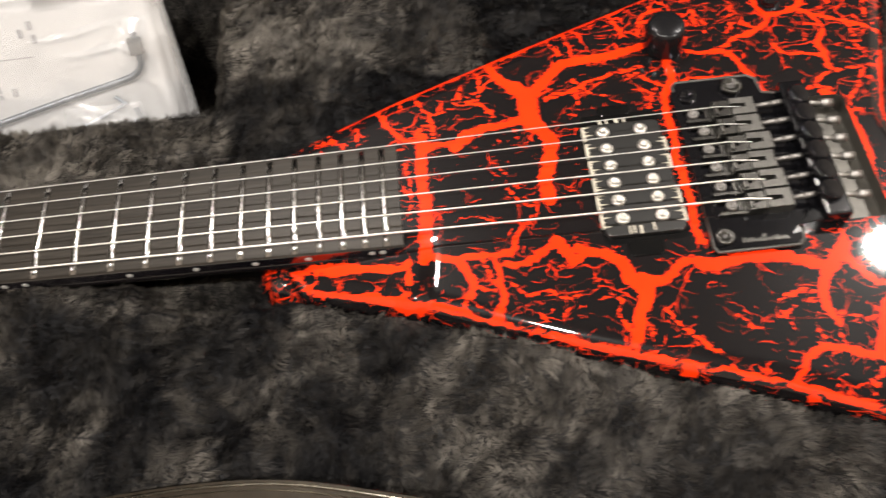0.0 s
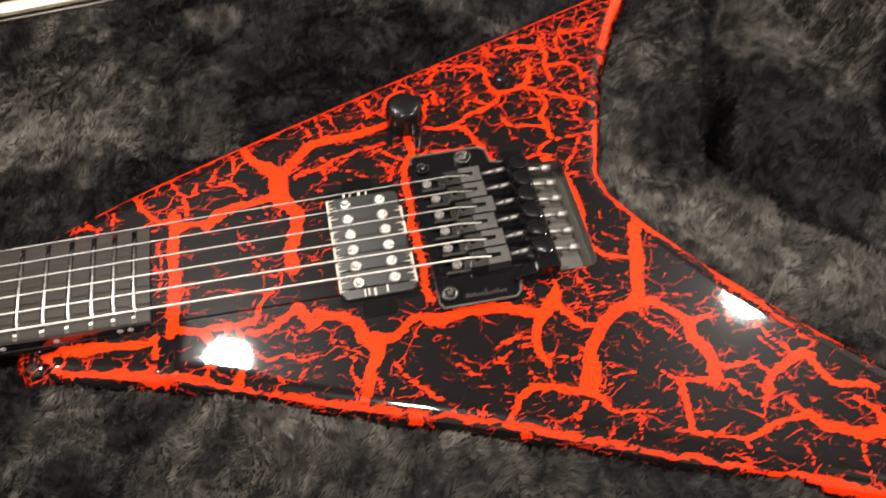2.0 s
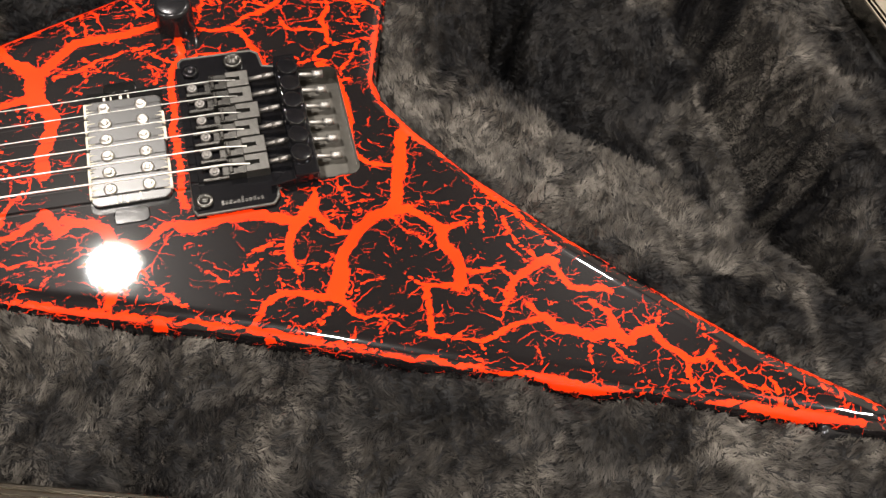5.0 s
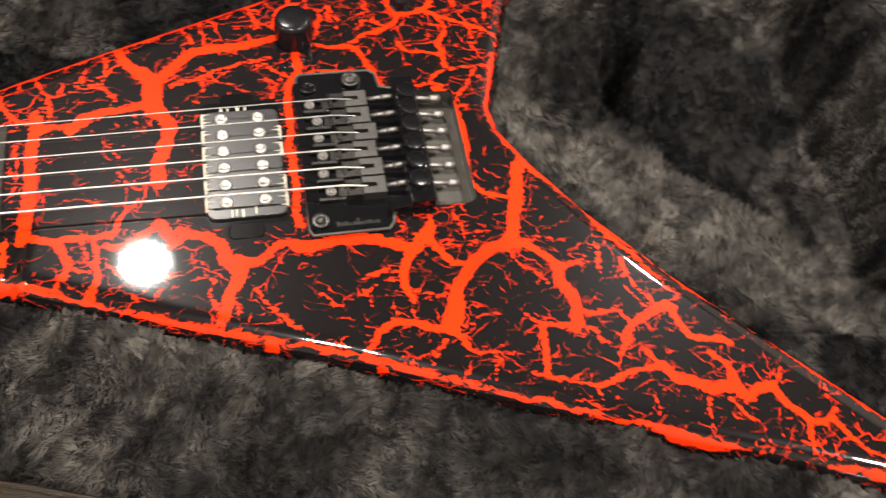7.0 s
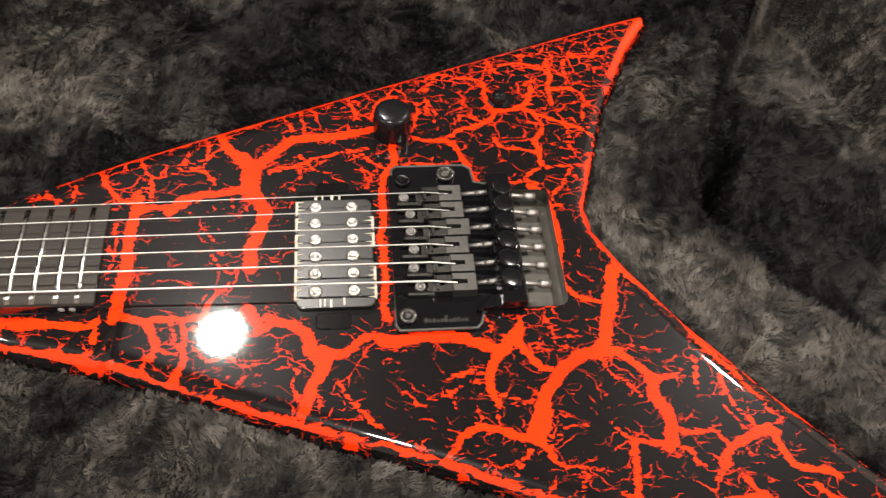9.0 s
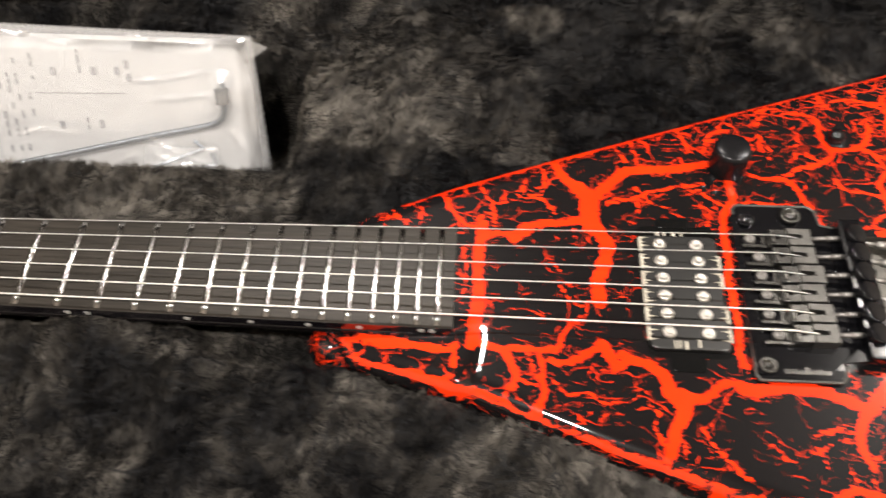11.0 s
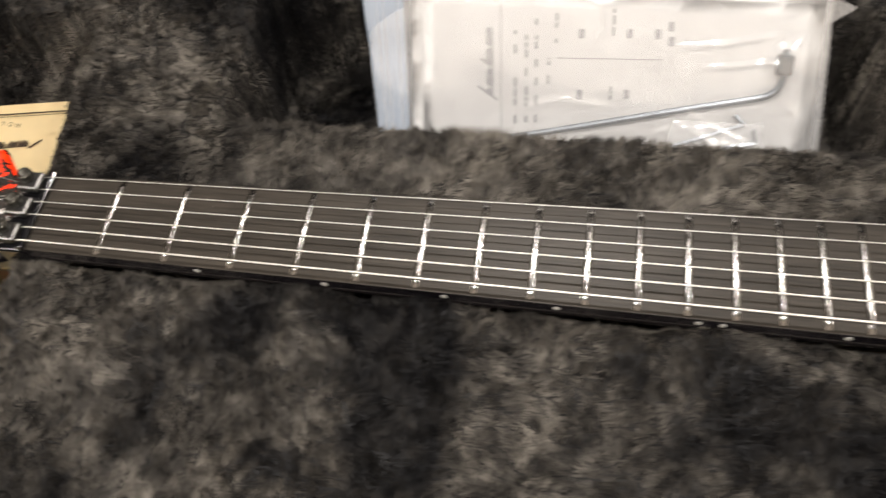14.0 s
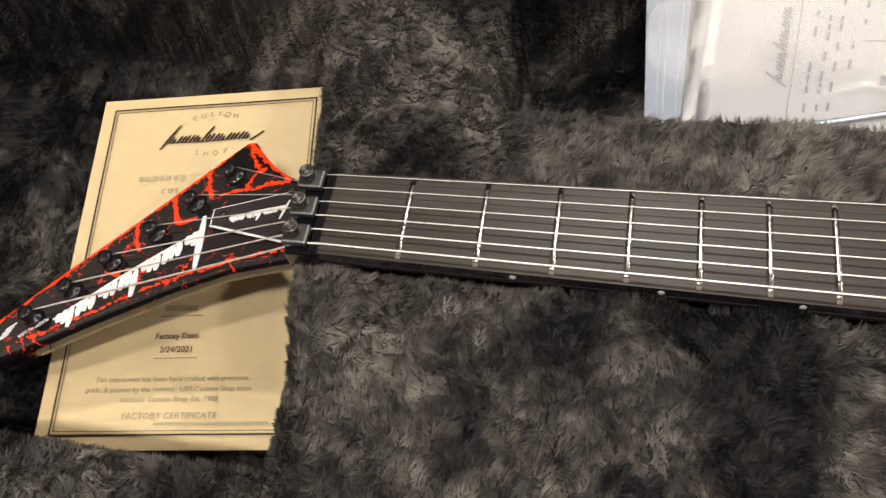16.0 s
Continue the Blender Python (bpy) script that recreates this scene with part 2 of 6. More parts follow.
# ---- plan ----
OUTLINE = np.array([(0.4360, 0.0335), (0.4620, 0.0462), (0.4947, 0.0615), (0.5426, 0.0808), (0.6313, 0.1148), (0.7750, 0.1678), (0.7990, 0.1755), (0.7985, 0.1650),
                    (0.7805, 0.1390), (0.7563, 0.0914), (0.7400, 0.0420), (0.7335, 0.0220), (0.7350, 0.0080), (0.7470, -0.0140), (0.7700, -0.0480),
                    (0.8009, -0.0860), (0.8307, -0.1185), (0.8785, -0.1690), (0.9560, -0.2330), (0.9540, -0.2370), (0.8620, -0.1995), (0.7522, -0.1580),
                    (0.6453, -0.1140), (0.5658, -0.0862), (0.5250, -0.0702), (0.4877, -0.0558), (0.4560, -0.0462), (0.4445, -0.0425), (0.4430, -0.0410), (0.4372, -0.0300), (0.4378, -0.0280), (0.4450, -0.0265)])


def half_width(x):
    return 0.0215 + (0.0287 - 0.0215) * x / 0.486


def fret_x(n):
    return SCALE * (1 - 2 ** (-n / 12))


RIM = np.array([(-0.42, -0.20), (-0.10, -0.19), (0.15, -0.160), (0.33, -0.133), (0.42, -0.1275), (0.483, -0.139), (0.54, -0.157), (0.61, -0.180), (0.80, -0.243), (0.98, -0.305),
                (1.03, -0.30), (1.05, -0.22), (1.045, 0.0), (1.02, 0.20), (0.98, 0.268), (0.90, 0.272), (0.61, 0.238), (0.41, 0.212), (0.14, 0.190), (-0.15, 0.178), (-0.40, 0.172), (-0.45, 0.12), (-0.46, -0.15)])
RIM_LOOP = smooth_line(RIM, 0.02, True)


def lining_height(q):
    """The top of the plush over the plan: pads, the hollow for the guitar, the neck's channel, the accessory box and the hollow under the headstock."""
    x, y = q[:, 0], q[:, 1]
    calm = 1 - 0.8 * step01(y, 0.015, 0.04) * step01(-y, -0.10, -0.08) * step01(-x, -0.44, -0.40)
    z = 0.0845 + 0.0016 * soft_noise(q, 85, 6) + calm * (0.0005 + 0.005 * soft_noise(q, 14, 3) + 0.0066 * soft_noise(q, 34, 4) + 0.0024 * soft_noise(q, 85, 7))
    z += 0.010 * step01(x, 0.40, 0.50) * step01(y, 0.03, 0.08)
    z += 0.004 * step01(x, 0.45, 0.55) * step01(-y, 0.03, 0.06)
    # recess between the wings, behind a band of padding
    fork = smooth_line(((0.900, 0.215), (0.846, 0.138), (0.817, 0.079), (0.8035, 0.030), (0.812, 0.005), (0.8256, -0.017), (0.8524, -0.045), (0.888, -0.082), (0.920, -0.120),
                        (0.948, -0.150), (0.961, -0.104), (0.973, -0.030), (0.974, 0.025), (0.968, 0.090), (0.962, 0.180), (0.940, 0.215)), 0.006, True)
    deep = -signed(q, fork)
    cleft = np.maximum(step01(y, 0.0, 0.03) * step01(-y, -0.125, -0.095) * step01(-x, -0.91, -0.87), 0.45 * step01(x, 0.925, 0.95))
    soft = 0.002 * (1 - cleft) + 0.028 * step01(x, 0.925, 0.95)
    z -= (0.050 + 0.026 * cleft) * step01(deep, -0.003 - 0.5 * soft, 0.005 + soft) - 0.036 * cleft * step01(deep, 0.018, 0.030)
    # accessory box
    d = np.maximum(np.maximum(0.064 - x, x - 0.398), np.maximum(0.079 - y, y - 0.172))
    z = np.minimum(z, 0.012 + (z - 0.012) * step01(d, -0.004, 0.003))
    # hollow under the headstock
    d = np.maximum(np.maximum(-0.30 - x, x + 0.0195 - 0.10 * np.clip(-y, -0.1, 0.1) * 1.2), np.maximum(-0.112 - y, y - 0.150))
    low = 0.0125 + 0.10 * np.clip(y, -0.1, 0.15)
    z = np.minimum(z, low + (z - low) * step01(d, -0.006, 0.004))
    # the neck's channel and the guitar's hollow
    d = np.maximum(np.abs(y) - half_width(np.clip(x, 0, 0.49)) - 0.001, x - 0.47)
    z += 0.0030 * np.exp(-((d - 0.004) / 0.010) ** 2) * step01(-y, 0.0, 0.01) * step01(-x, -0.37, -0.34)
    z = np.minimum(z, 0.066 + (z - 0.066) * step01(d, -0.008, 0.000))
    d = np.hypot((x - 0.412) / 0.045, (y + 0.030) / 0.013) - 1
    z = np.minimum(z, 0.046 + (z - 0.046) * step01(d, -0.35, 0.12))
    d = signed(q, OUTLINE)
    z += 0.0040 * np.exp(-((d - 0.006) / 0.016) ** 2) * step01(-y, 0.02, 0.04) * step01(x, 0.47, 0.50)
    z = np.minimum(z, 0.052 + (z - 0.052) * step01(d, -0.006, 0.0010))
    # down to the rim
    d = signed(q, RIM_LOOP)
    return z + (0.097 - z) * step01(d, -0.012, -0.001) * step01(y, 0.0, 0.1) - 0.008 * step01(d, -0.02, 0.0) * step01(-y, -0.1, 0.0)


# ---- the room ----
def room():
    x0, x1, y0, y1, z0, z1 = ROOM
    for name, dims, mat, label in (
        ("floor", (x0, x1, y0, y1, z0 - 0.1, z0), BOARDS, "brown wooden floor boards"),
        ("ceiling", (x0, x1, y0, y1, z1, z1 + 0.1), CEILING_PAINT, "off-white painted ceiling"),
        ("wall_north", (x0, x1, y1, y1 + 0.1, z0, z1), WALL_PAINT, "plain beige painted wall"),
        ("wall_south", (x0, x1, y0 - 0.1, y0, z0, z1), WALL_PAINT, "plain beige painted wall"),
        ("wall_east", (x1, x1 + 0.1, y0, y1, z0, z1), WALL_PAINT, "plain beige painted wall"),
        ("wall_west", (x0 - 0.1, x0, y0, y1, z0, z1), WALL_PAINT, "plain beige painted wall")):
        tagged(part(name, boxed(*dims), mat, None, label), "", name.split("_")[0], "", "structure")


room()


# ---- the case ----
# painted tone, lighter on lit pads and brushed pile, darker in shaded recesses: x, y, radius, shift
PAINTED_SHADING = ((0.93, 0.09, 0.07, -0.45), (0.60, 0.165, 0.055, -0.40), (0.69, 0.20, 0.05, -0.35), (-0.087, 0.165, 0.04, 0.30), (-0.03, 0.150, 0.05, 0.50), (-0.24, 0.05, 0.07, -0.60), (0.05, -0.07, 0.04, 0.18),(0.010, -0.085, 0.045, 0.75), (0.12, -0.08, 0.05, -0.25), (0.316, -0.062, 0.05, -0.12), (0.19, -0.07, 0.04, -0.25), (0.09, 0.062, 0.028, 0.60), (0.14, 0.062, 0.028, 0.55), (0.19, 0.064, 0.028, 0.55), (0.24, 0.064, 0.028, 0.50), (0.29, 0.066, 0.028, 0.55), (0.34, 0.066, 0.028, 0.55), (0.935, 0.07, 0.05, -0.50), (0.24, -0.08, 0.035, 0.25), (0.57, -0.133, 0.04, 0.25), (0.65, -0.16, 0.05, 0.25), (0.76, -0.20, 0.05, 0.40), (0.86, -0.235, 0.05, 0.40), (0.91, 0.03, 0.06, -0.50),
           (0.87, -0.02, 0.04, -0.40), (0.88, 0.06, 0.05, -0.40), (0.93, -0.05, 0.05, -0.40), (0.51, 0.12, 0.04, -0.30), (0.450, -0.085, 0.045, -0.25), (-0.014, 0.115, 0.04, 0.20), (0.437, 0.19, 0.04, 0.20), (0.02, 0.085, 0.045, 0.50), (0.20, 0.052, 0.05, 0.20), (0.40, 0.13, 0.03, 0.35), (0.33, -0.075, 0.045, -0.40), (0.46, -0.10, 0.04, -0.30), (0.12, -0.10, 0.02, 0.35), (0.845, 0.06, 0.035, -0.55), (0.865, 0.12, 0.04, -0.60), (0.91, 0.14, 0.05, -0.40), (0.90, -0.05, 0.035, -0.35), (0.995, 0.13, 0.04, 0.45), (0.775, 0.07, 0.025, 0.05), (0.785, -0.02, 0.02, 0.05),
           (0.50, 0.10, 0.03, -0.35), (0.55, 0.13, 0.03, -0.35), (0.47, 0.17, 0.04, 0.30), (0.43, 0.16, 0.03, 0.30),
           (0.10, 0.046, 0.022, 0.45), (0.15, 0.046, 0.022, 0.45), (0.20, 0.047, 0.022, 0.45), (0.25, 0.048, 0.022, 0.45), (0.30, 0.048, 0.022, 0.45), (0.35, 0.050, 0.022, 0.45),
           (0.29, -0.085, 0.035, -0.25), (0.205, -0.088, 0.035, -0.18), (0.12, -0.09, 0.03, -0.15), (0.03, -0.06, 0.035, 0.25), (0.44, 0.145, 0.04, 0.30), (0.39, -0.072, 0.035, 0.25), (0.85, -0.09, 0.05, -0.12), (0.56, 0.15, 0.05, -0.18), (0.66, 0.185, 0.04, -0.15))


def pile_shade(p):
    """Crushed pile: random patches and clumps of tone, plus painted lit and shaded places."""
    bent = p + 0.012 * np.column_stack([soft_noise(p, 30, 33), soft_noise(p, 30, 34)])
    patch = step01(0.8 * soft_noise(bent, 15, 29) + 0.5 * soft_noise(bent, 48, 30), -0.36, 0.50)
    for x, y, r, shift in PAINTED_SHADING:
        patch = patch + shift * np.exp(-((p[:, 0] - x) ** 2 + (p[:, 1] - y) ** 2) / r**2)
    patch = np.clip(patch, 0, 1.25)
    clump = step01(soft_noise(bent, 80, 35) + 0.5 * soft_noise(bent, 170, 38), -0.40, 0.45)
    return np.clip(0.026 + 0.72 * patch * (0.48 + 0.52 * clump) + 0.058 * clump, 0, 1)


def plush():
    """The lining as one sheet, and its pile as many small tufts."""
    step = 0.003
    xs, ys = np.arange(-0.47, 1.07, step), np.arange(-0.33, 0.29, step)
    gx, gy = np.meshgrid(xs, ys, indexing="ij")
    q = np.stack([gx.ravel(), gy.ravel()], 1)
    z = lining_height(q)
    keep = signed(q, RIM_LOOP).reshape(gx.shape) < 0.004
    w = len(ys)
    faces = [(i * w + j, (i + 1) * w + j, (i + 1) * w + j + 1, i * w + j + 1) for i in range(len(xs) - 1) for j in range(w - 1)
             if keep[i, j] and keep[i + 1, j] and keep[i, j + 1] and keep[i + 1, j + 1]]
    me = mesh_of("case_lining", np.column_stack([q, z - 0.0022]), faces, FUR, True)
    # the backing is painted darker, standing in for shade between the fibres
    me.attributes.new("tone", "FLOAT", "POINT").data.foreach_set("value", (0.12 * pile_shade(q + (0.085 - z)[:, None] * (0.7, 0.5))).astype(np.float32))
    bm = bmesh.new()
    bm.from_mesh(me)
    bmesh.ops.delete(bm, geom=[v for v in bm.verts if not v.link_faces], context="VERTS")
    bm.to_mesh(me)
    bm.free()
    tagged(new("case_lining", me), "charcoal plush lining of a hard guitar case", "case lining", "", "structure")
    # tufts
    rng = np.random.default_rng(5)
    count = 2100000
    p = np.column_stack([rng.uniform(-0.36, 1.05, count), rng.uniform(-0.32, 0.28, count)])
    # steep walls have more surface than their plan shows
    z_grid = z.reshape(gx.shape)
    steep = np.hypot(*np.gradient(z_grid, step))
    steep = np.where((steep > 0.9) & (gx > -0.36), steep, 0).ravel()
    more = rng.choice(len(q), 560000, p=steep / steep.sum())
    p = np.concatenate([p, q[more] + rng.uniform(0, step, (len(more), 2))])
    coarse = signed(q, RIM_LOOP).reshape(gx.shape), signed(q, OUTLINE).reshape(gx.shape), z.reshape(gx.shape)
    i = np.clip(((p[:, 0] - xs[0]) / step).astype(int), 0, len(xs) - 2)
    j = np.clip(((p[:, 1] - ys[0]) / step).astype(int), 0, w - 2)
    u, v = (p[:, 0] - xs[i]) / step, (p[:, 1] - ys[j]) / step

    def sample(f):
        return f[i, j] * (1 - u) * (1 - v) + f[i + 1, j] * u * (1 - v) + f[i, j + 1] * (1 - u) * v + f[i + 1, j + 1] * u * v

    under_neck = (p[:, 0] > -0.01) & (p[:, 0] < 0.47) & (np.abs(p[:, 1]) < half_width(np.clip(p[:, 0], 0, 0.49)) - 0.012)
    on_sheet = ((p - (-0.1058, 0.011)) @ np.array(((0.9912, -0.1323), (0.1323, 0.9912))))
    on_sheet = (np.abs(on_sheet[:, 0] + 0.0026) < 0.0690) & (np.abs(on_sheet[:, 1]) < 0.1060) & (sample(coarse[2]) < 0.032)
    ok = (sample(coarse[0]) < 0.0) & (sample(coarse[1]) > 0.0005) & ~under_neck & ~on_sheet
    p, base = p[ok], sample(coarse[2])[ok]
    slope_x = ((coarse[2][np.minimum(i + 1, len(xs) - 1), j] - coarse[2][i, j]) / step)[ok]
    slope_y = ((coarse[2][i, np.minimum(j + 1, w - 1)] - coarse[2][i, j]) / step)[ok]
    n = len(p)
    # the fibres hang together in locks of two sizes, each with its own lay, length and shade
    rng2 = np.random.default_rng(11)

    def locks(size, warp, seed):
        jitter, pick = rng2.uniform(0.1, 0.9, (256, 256, 2)), rng2.uniform(0, 1, (256, 256, 4))
        bent = p + warp * np.column_stack([soft_noise(p, 0.35 / size, seed), soft_noise(p, 0.35 / size, seed + 1)])
        home = np.floor(bent / size).astype(int)
        return (home + jitter[home[:, 0] % 256, home[:, 1] % 256]) * size - bent, pick[home[:, 0] % 256, home[:, 1] % 256]

    pull, lock = locks(0.0075, 0.010, 27)
    pull2, wisp = locks(0.0023, 0.003, 37)
    turn = 3.2 * soft_noise(p, 8, 21) + 1.8 * soft_noise(p, 30, 22) + 1.3 * (lock[:, 0] - 0.5) + 1.1 * (wisp[:, 0] - 0.5) + rng.normal(0, 0.25, n)
    lean = np.clip(0.85 + 0.40 * soft_noise(p, 24, 23) + 0.7 * (lock[:, 1] - 0.5) + 0.5 * (wisp[:, 1] - 0.5) + rng.normal(0, 0.12, n), 0.05, 1.35)
    length = rng.uniform(0.0036, 0.0060, n) * (0.65 + 0.5 * lock[:, 2] + 0.3 * wisp[:, 2])
    length *= np.clip(1 / (1 + 0.5 * np.hypot(slope_x, slope_y)), 0.55, 1)
    edge = np.minimum(sample(coarse[1])[ok], np.where((p[:, 0] > -0.02) & (p[:, 0] < 0.47), np.abs(p[:, 1]) - half_width(np.clip(p[:, 0], 0, 0.49)) + 0.004, 9))
    length *= 0.62 + 0.38 * step01(edge, 0.0, 0.010)
    up = np.column_stack([-slope_x, -slope_y, np.ones(n)])
    up /= np.linalg.norm(up, axis=1)[:, None]
    flat = np.column_stack([np.cos(turn), np.sin(turn), np.zeros(n)])
    flat -= up * (flat * up).sum(1)[:, None]
    flat /= np.linalg.norm(flat, axis=1)[:, None] + 1e-9
    way = up * np.cos(lean)[:, None] + flat * np.sin(lean)[:, None]
    way[:, :2] += (0.45 * pull + 0.45 * pull2) / length[:, None]
    way /= np.linalg.norm(way, axis=1)[:, None]
    side = np.cross(way, up + rng.normal(0, 0.35, (n, 3)))
    side /= np.linalg.norm(side, axis=1)[:, None] + 1e-9
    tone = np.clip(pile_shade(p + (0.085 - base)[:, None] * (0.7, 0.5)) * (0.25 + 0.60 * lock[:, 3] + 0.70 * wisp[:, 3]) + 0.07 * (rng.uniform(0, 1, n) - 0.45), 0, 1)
    root = np.column_stack([p, base - 0.001])
    half = rng.uniform(0.00012, 0.00024, n)[:, None]
    co = np.empty((n, 3, 3))
    co[:, 0], co[:, 1], co[:, 2] = root - side * half, root + side * half, root + way * length[:, None]
    me = bpy.data.meshes.new("plush_pile")
    me.vertices.add(3 * n)
    me.vertices.foreach_set("co", co.ravel())
    me.loops.add(3 * n)
    me.loops.foreach_set("vertex_index", np.arange(3 * n, dtype=np.int32))
    me.polygons.add(n)
    me.polygons.foreach_set("loop_start", np.arange(0, 3 * n, 3, dtype=np.int32))
    me.materials.append(FUR)
    me.update()
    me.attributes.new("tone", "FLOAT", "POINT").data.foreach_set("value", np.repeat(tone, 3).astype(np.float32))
    tagged(new("plush_pile", me), "soft charcoal fake-fur pile lining the case", "plush", "", "stuff")


plush()


# ---- the guitar ----
guitar = empty("electric_guitar", "V-shaped electric guitar in red and black crackle lacquer", "guitar", (0.6, 0.0, 0.055))
GUITAR_AT = Matrix.Translation((-0.6, 0.0, -0.055))


def fix(ob):
    """Hangs a part built in the plan's own places under the guitar."""
    ob.parent = guitar
    ob.matrix_parent_inverse = GUITAR_AT
    return ob


# wide cracks: a run of places in the plan, and its width at both ends
VEINS = []


def vein(width, end_width, *points):
    VEINS.append((np.array(points, float), width, end_width))


# the wide cracks
vein(0.0070, 0.0075, (0.7472, -0.0135), (0.7395, -0.0183), (0.7345, -0.0298), (0.7300, -0.0458), (0.7264, -0.0571), (0.7221, -0.0629))
vein(0.0066, 0.0066, (0.7221, -0.0629), (0.7127, -0.0653), (0.7071, -0.0688), (0.7023, -0.0720))
vein(0.0065, 0.0086, (0.7023, -0.0720), (0.6988, -0.0777), (0.6948, -0.0847), (0.6917, -0.0932), (0.6883, -0.1015))
vein(0.0036, 0.0044, (0.7026, -0.0705), (0.6948, -0.0679), (0.6904, -0.0622), (0.6859, -0.0574), (0.6843, -0.0538))
vein(0.0062, 0.0025, (0.6835, -0.0553), (0.6876, -0.0485), (0.6881, -0.0429))
vein(0.0065, 0.0016, (0.6822, -0.0551), (0.6794, -0.0594), (0.6743, -0.0648), (0.6713, -0.0737), (0.6718, -0.0815), (0.6735, -0.0864), (0.6729, -0.0923))
vein(0.0056, 0.0072, (0.6802, -0.0579), (0.6720, -0.0579), (0.6670, -0.0556), (0.6593, -0.0528), (0.6513, -0.0522), (0.6407, -0.0517), (0.6327, -0.0524), (0.6247, -0.0539))
vein(0.0050, 0.0047, (0.7221, -0.0629), (0.7311, -0.0637), (0.7370, -0.0691), (0.7428, -0.0746), (0.7459, -0.0791))
vein(0.0060, 0.0065, (0.7445, -0.0788), (0.7438, -0.0868), (0.7466, -0.0921), (0.7488, -0.0973), (0.7477, -0.1033), (0.7447, -0.1089))
vein(0.0036, 0.0017, (0.7461, -0.0782), (0.7534, -0.0783), (0.7610, -0.0772))
vein(0.0042, 0.0024, (0.7054, 0.0347), (0.7113, 0.0286), (0.7133, 0.0177), (0.7144, 0.0041), (0.7137, -0.0089), (0.7127, -0.0214), (0.7134, -0.0280), (0.7195, -0.0334), (0.7277, -0.0359))
vein(0.0037, 0.0013, (0.7447, -0.1089), (0.7380, -0.1080), (0.7315, -0.1061), (0.7266, -0.1035), (0.7234, -0.0998))
vein(0.0032, 0.0019, (0.7447, -0.1089), (0.7514, -0.1102), (0.7550, -0.1125), (0.7555, -0.1172), (0.7584, -0.1199))
vein(0.0027, 0.0022, (0.7480, -0.1003), (0.7535, -0.1030), (0.7620, -0.1032), (0.7663, -0.1034), (0.7693, -0.1078), (0.7721, -0.1124))
vein(0.0049, 0.0033, (0.7950, -0.1052), (0.7857, -0.1065), (0.7788, -0.1098), (0.7732, -0.1117), (0.7697, -0.1156), (0.7652, -0.1208), (0.7616, -0.1260))
vein(0.0042, 0.0031, (0.7923, -0.1046), (0.7958, -0.1117), (0.7978, -0.1184), (0.7994, -0.1225), (0.8047, -0.1239), (0.8133, -0.1248), (0.8166, -0.1280))
vein(0.0024, 0.0037, (0.7477, -0.1396), (0.7544, -0.1376), (0.7617, -0.1363), (0.7694, -0.1342), (0.7767, -0.1337), (0.7809, -0.1337))
vein(0.0057, 0.0054, (0.7809, -0.1337), (0.7846, -0.1398), (0.7921, -0.1429), (0.7991, -0.1474), (0.8076, -0.1478), (0.8135, -0.1514))
vein(0.0024, 0.0027, (0.7739, -0.1247), (0.7769, -0.1287), (0.7804, -0.1336))
vein(0.0030, 0.0055, (0.8052, -0.1308), (0.8077, -0.1359), (0.8109, -0.1390), (0.8105, -0.1440), (0.8126, -0.1498))
vein(0.0050, 0.0047, (0.8119, -0.1516), (0.8175, -0.1523), (0.8226, -0.1504), (0.8287, -0.1500))
vein(0.0047, 0.0022, (0.8287, -0.1500), (0.8324, -0.1591), (0.8378, -0.1637), (0.8408, -0.1691), (0.8386, -0.1734), (0.8380, -0.1790), (0.8368, -0.1849))
vein(0.0042, 0.0022, (0.8411, -0.1685), (0.8468, -0.1704), (0.8524, -0.1678), (0.8569, -0.1644))
vein(0.0034, 0.0014, (0.8515, -0.1685), (0.8554, -0.1743), (0.8584, -0.1807), (0.8645, -0.1869), (0.8718, -0.1903))
vein(0.0028, 0.0014, (0.8287, -0.1500), (0.8334, -0.1459), (0.8365, -0.1420))
vein(0.0024, 0.0013, (0.7976, -0.1514), (0.7964, -0.1584), (0.7940, -0.1675))
vein(0.0024, 0.0011, (0.8067, -0.1540), (0.8115, -0.1603), (0.8179, -0.1660), (0.8176, -0.1702))
vein(0.0016, 0.0084, (0.7582, -0.1575), (0.7667, -0.1610), (0.7751, -0.1655))
vein(0.0085, 0.0011, (0.7739, -0.1656), (0.7862, -0.1701), (0.7985, -0.1742), (0.8171, -0.1808))
vein(0.0037, 0.0042, (0.7517, -0.1636), (0.7579, -0.1655), (0.7671, -0.1709), (0.7757, -0.1701))
vein(0.0018, 0.0036, (0.6894, -0.1310), (0.6990, -0.1347), (0.7087, -0.1380), (0.7232, -0.1431))
vein(0.0036, 0.0023, (0.7232, -0.1431), (0.7352, -0.1482), (0.7448, -0.1525))
vein(0.0022, 0.0062, (0.8376, -0.1906), (0.8413, -0.1901), (0.8508, -0.1931), (0.8633, -0.1983), (0.8733, -0.2020))
vein(0.0070, 0.0041, (0.8733, -0.2020), (0.8858, -0.2067), (0.8983, -0.2116), (0.9083, -0.2153))
vein(0.0026, 0.0014, (0.8759, -0.2052), (0.8763, -0.2092), (0.8771, -0.2135))
vein(0.0023, 0.0032, (0.8747, -0.1858), (0.8767, -0.1914), (0.8749, -0.1984))
vein(0.0064, 0.0023, (0.7466, -0.0204), (0.7589, -0.0327), (0.7690, -0.0507), (0.7785, -0.0688), (0.7889, -0.0834), (0.7963, -0.0971))
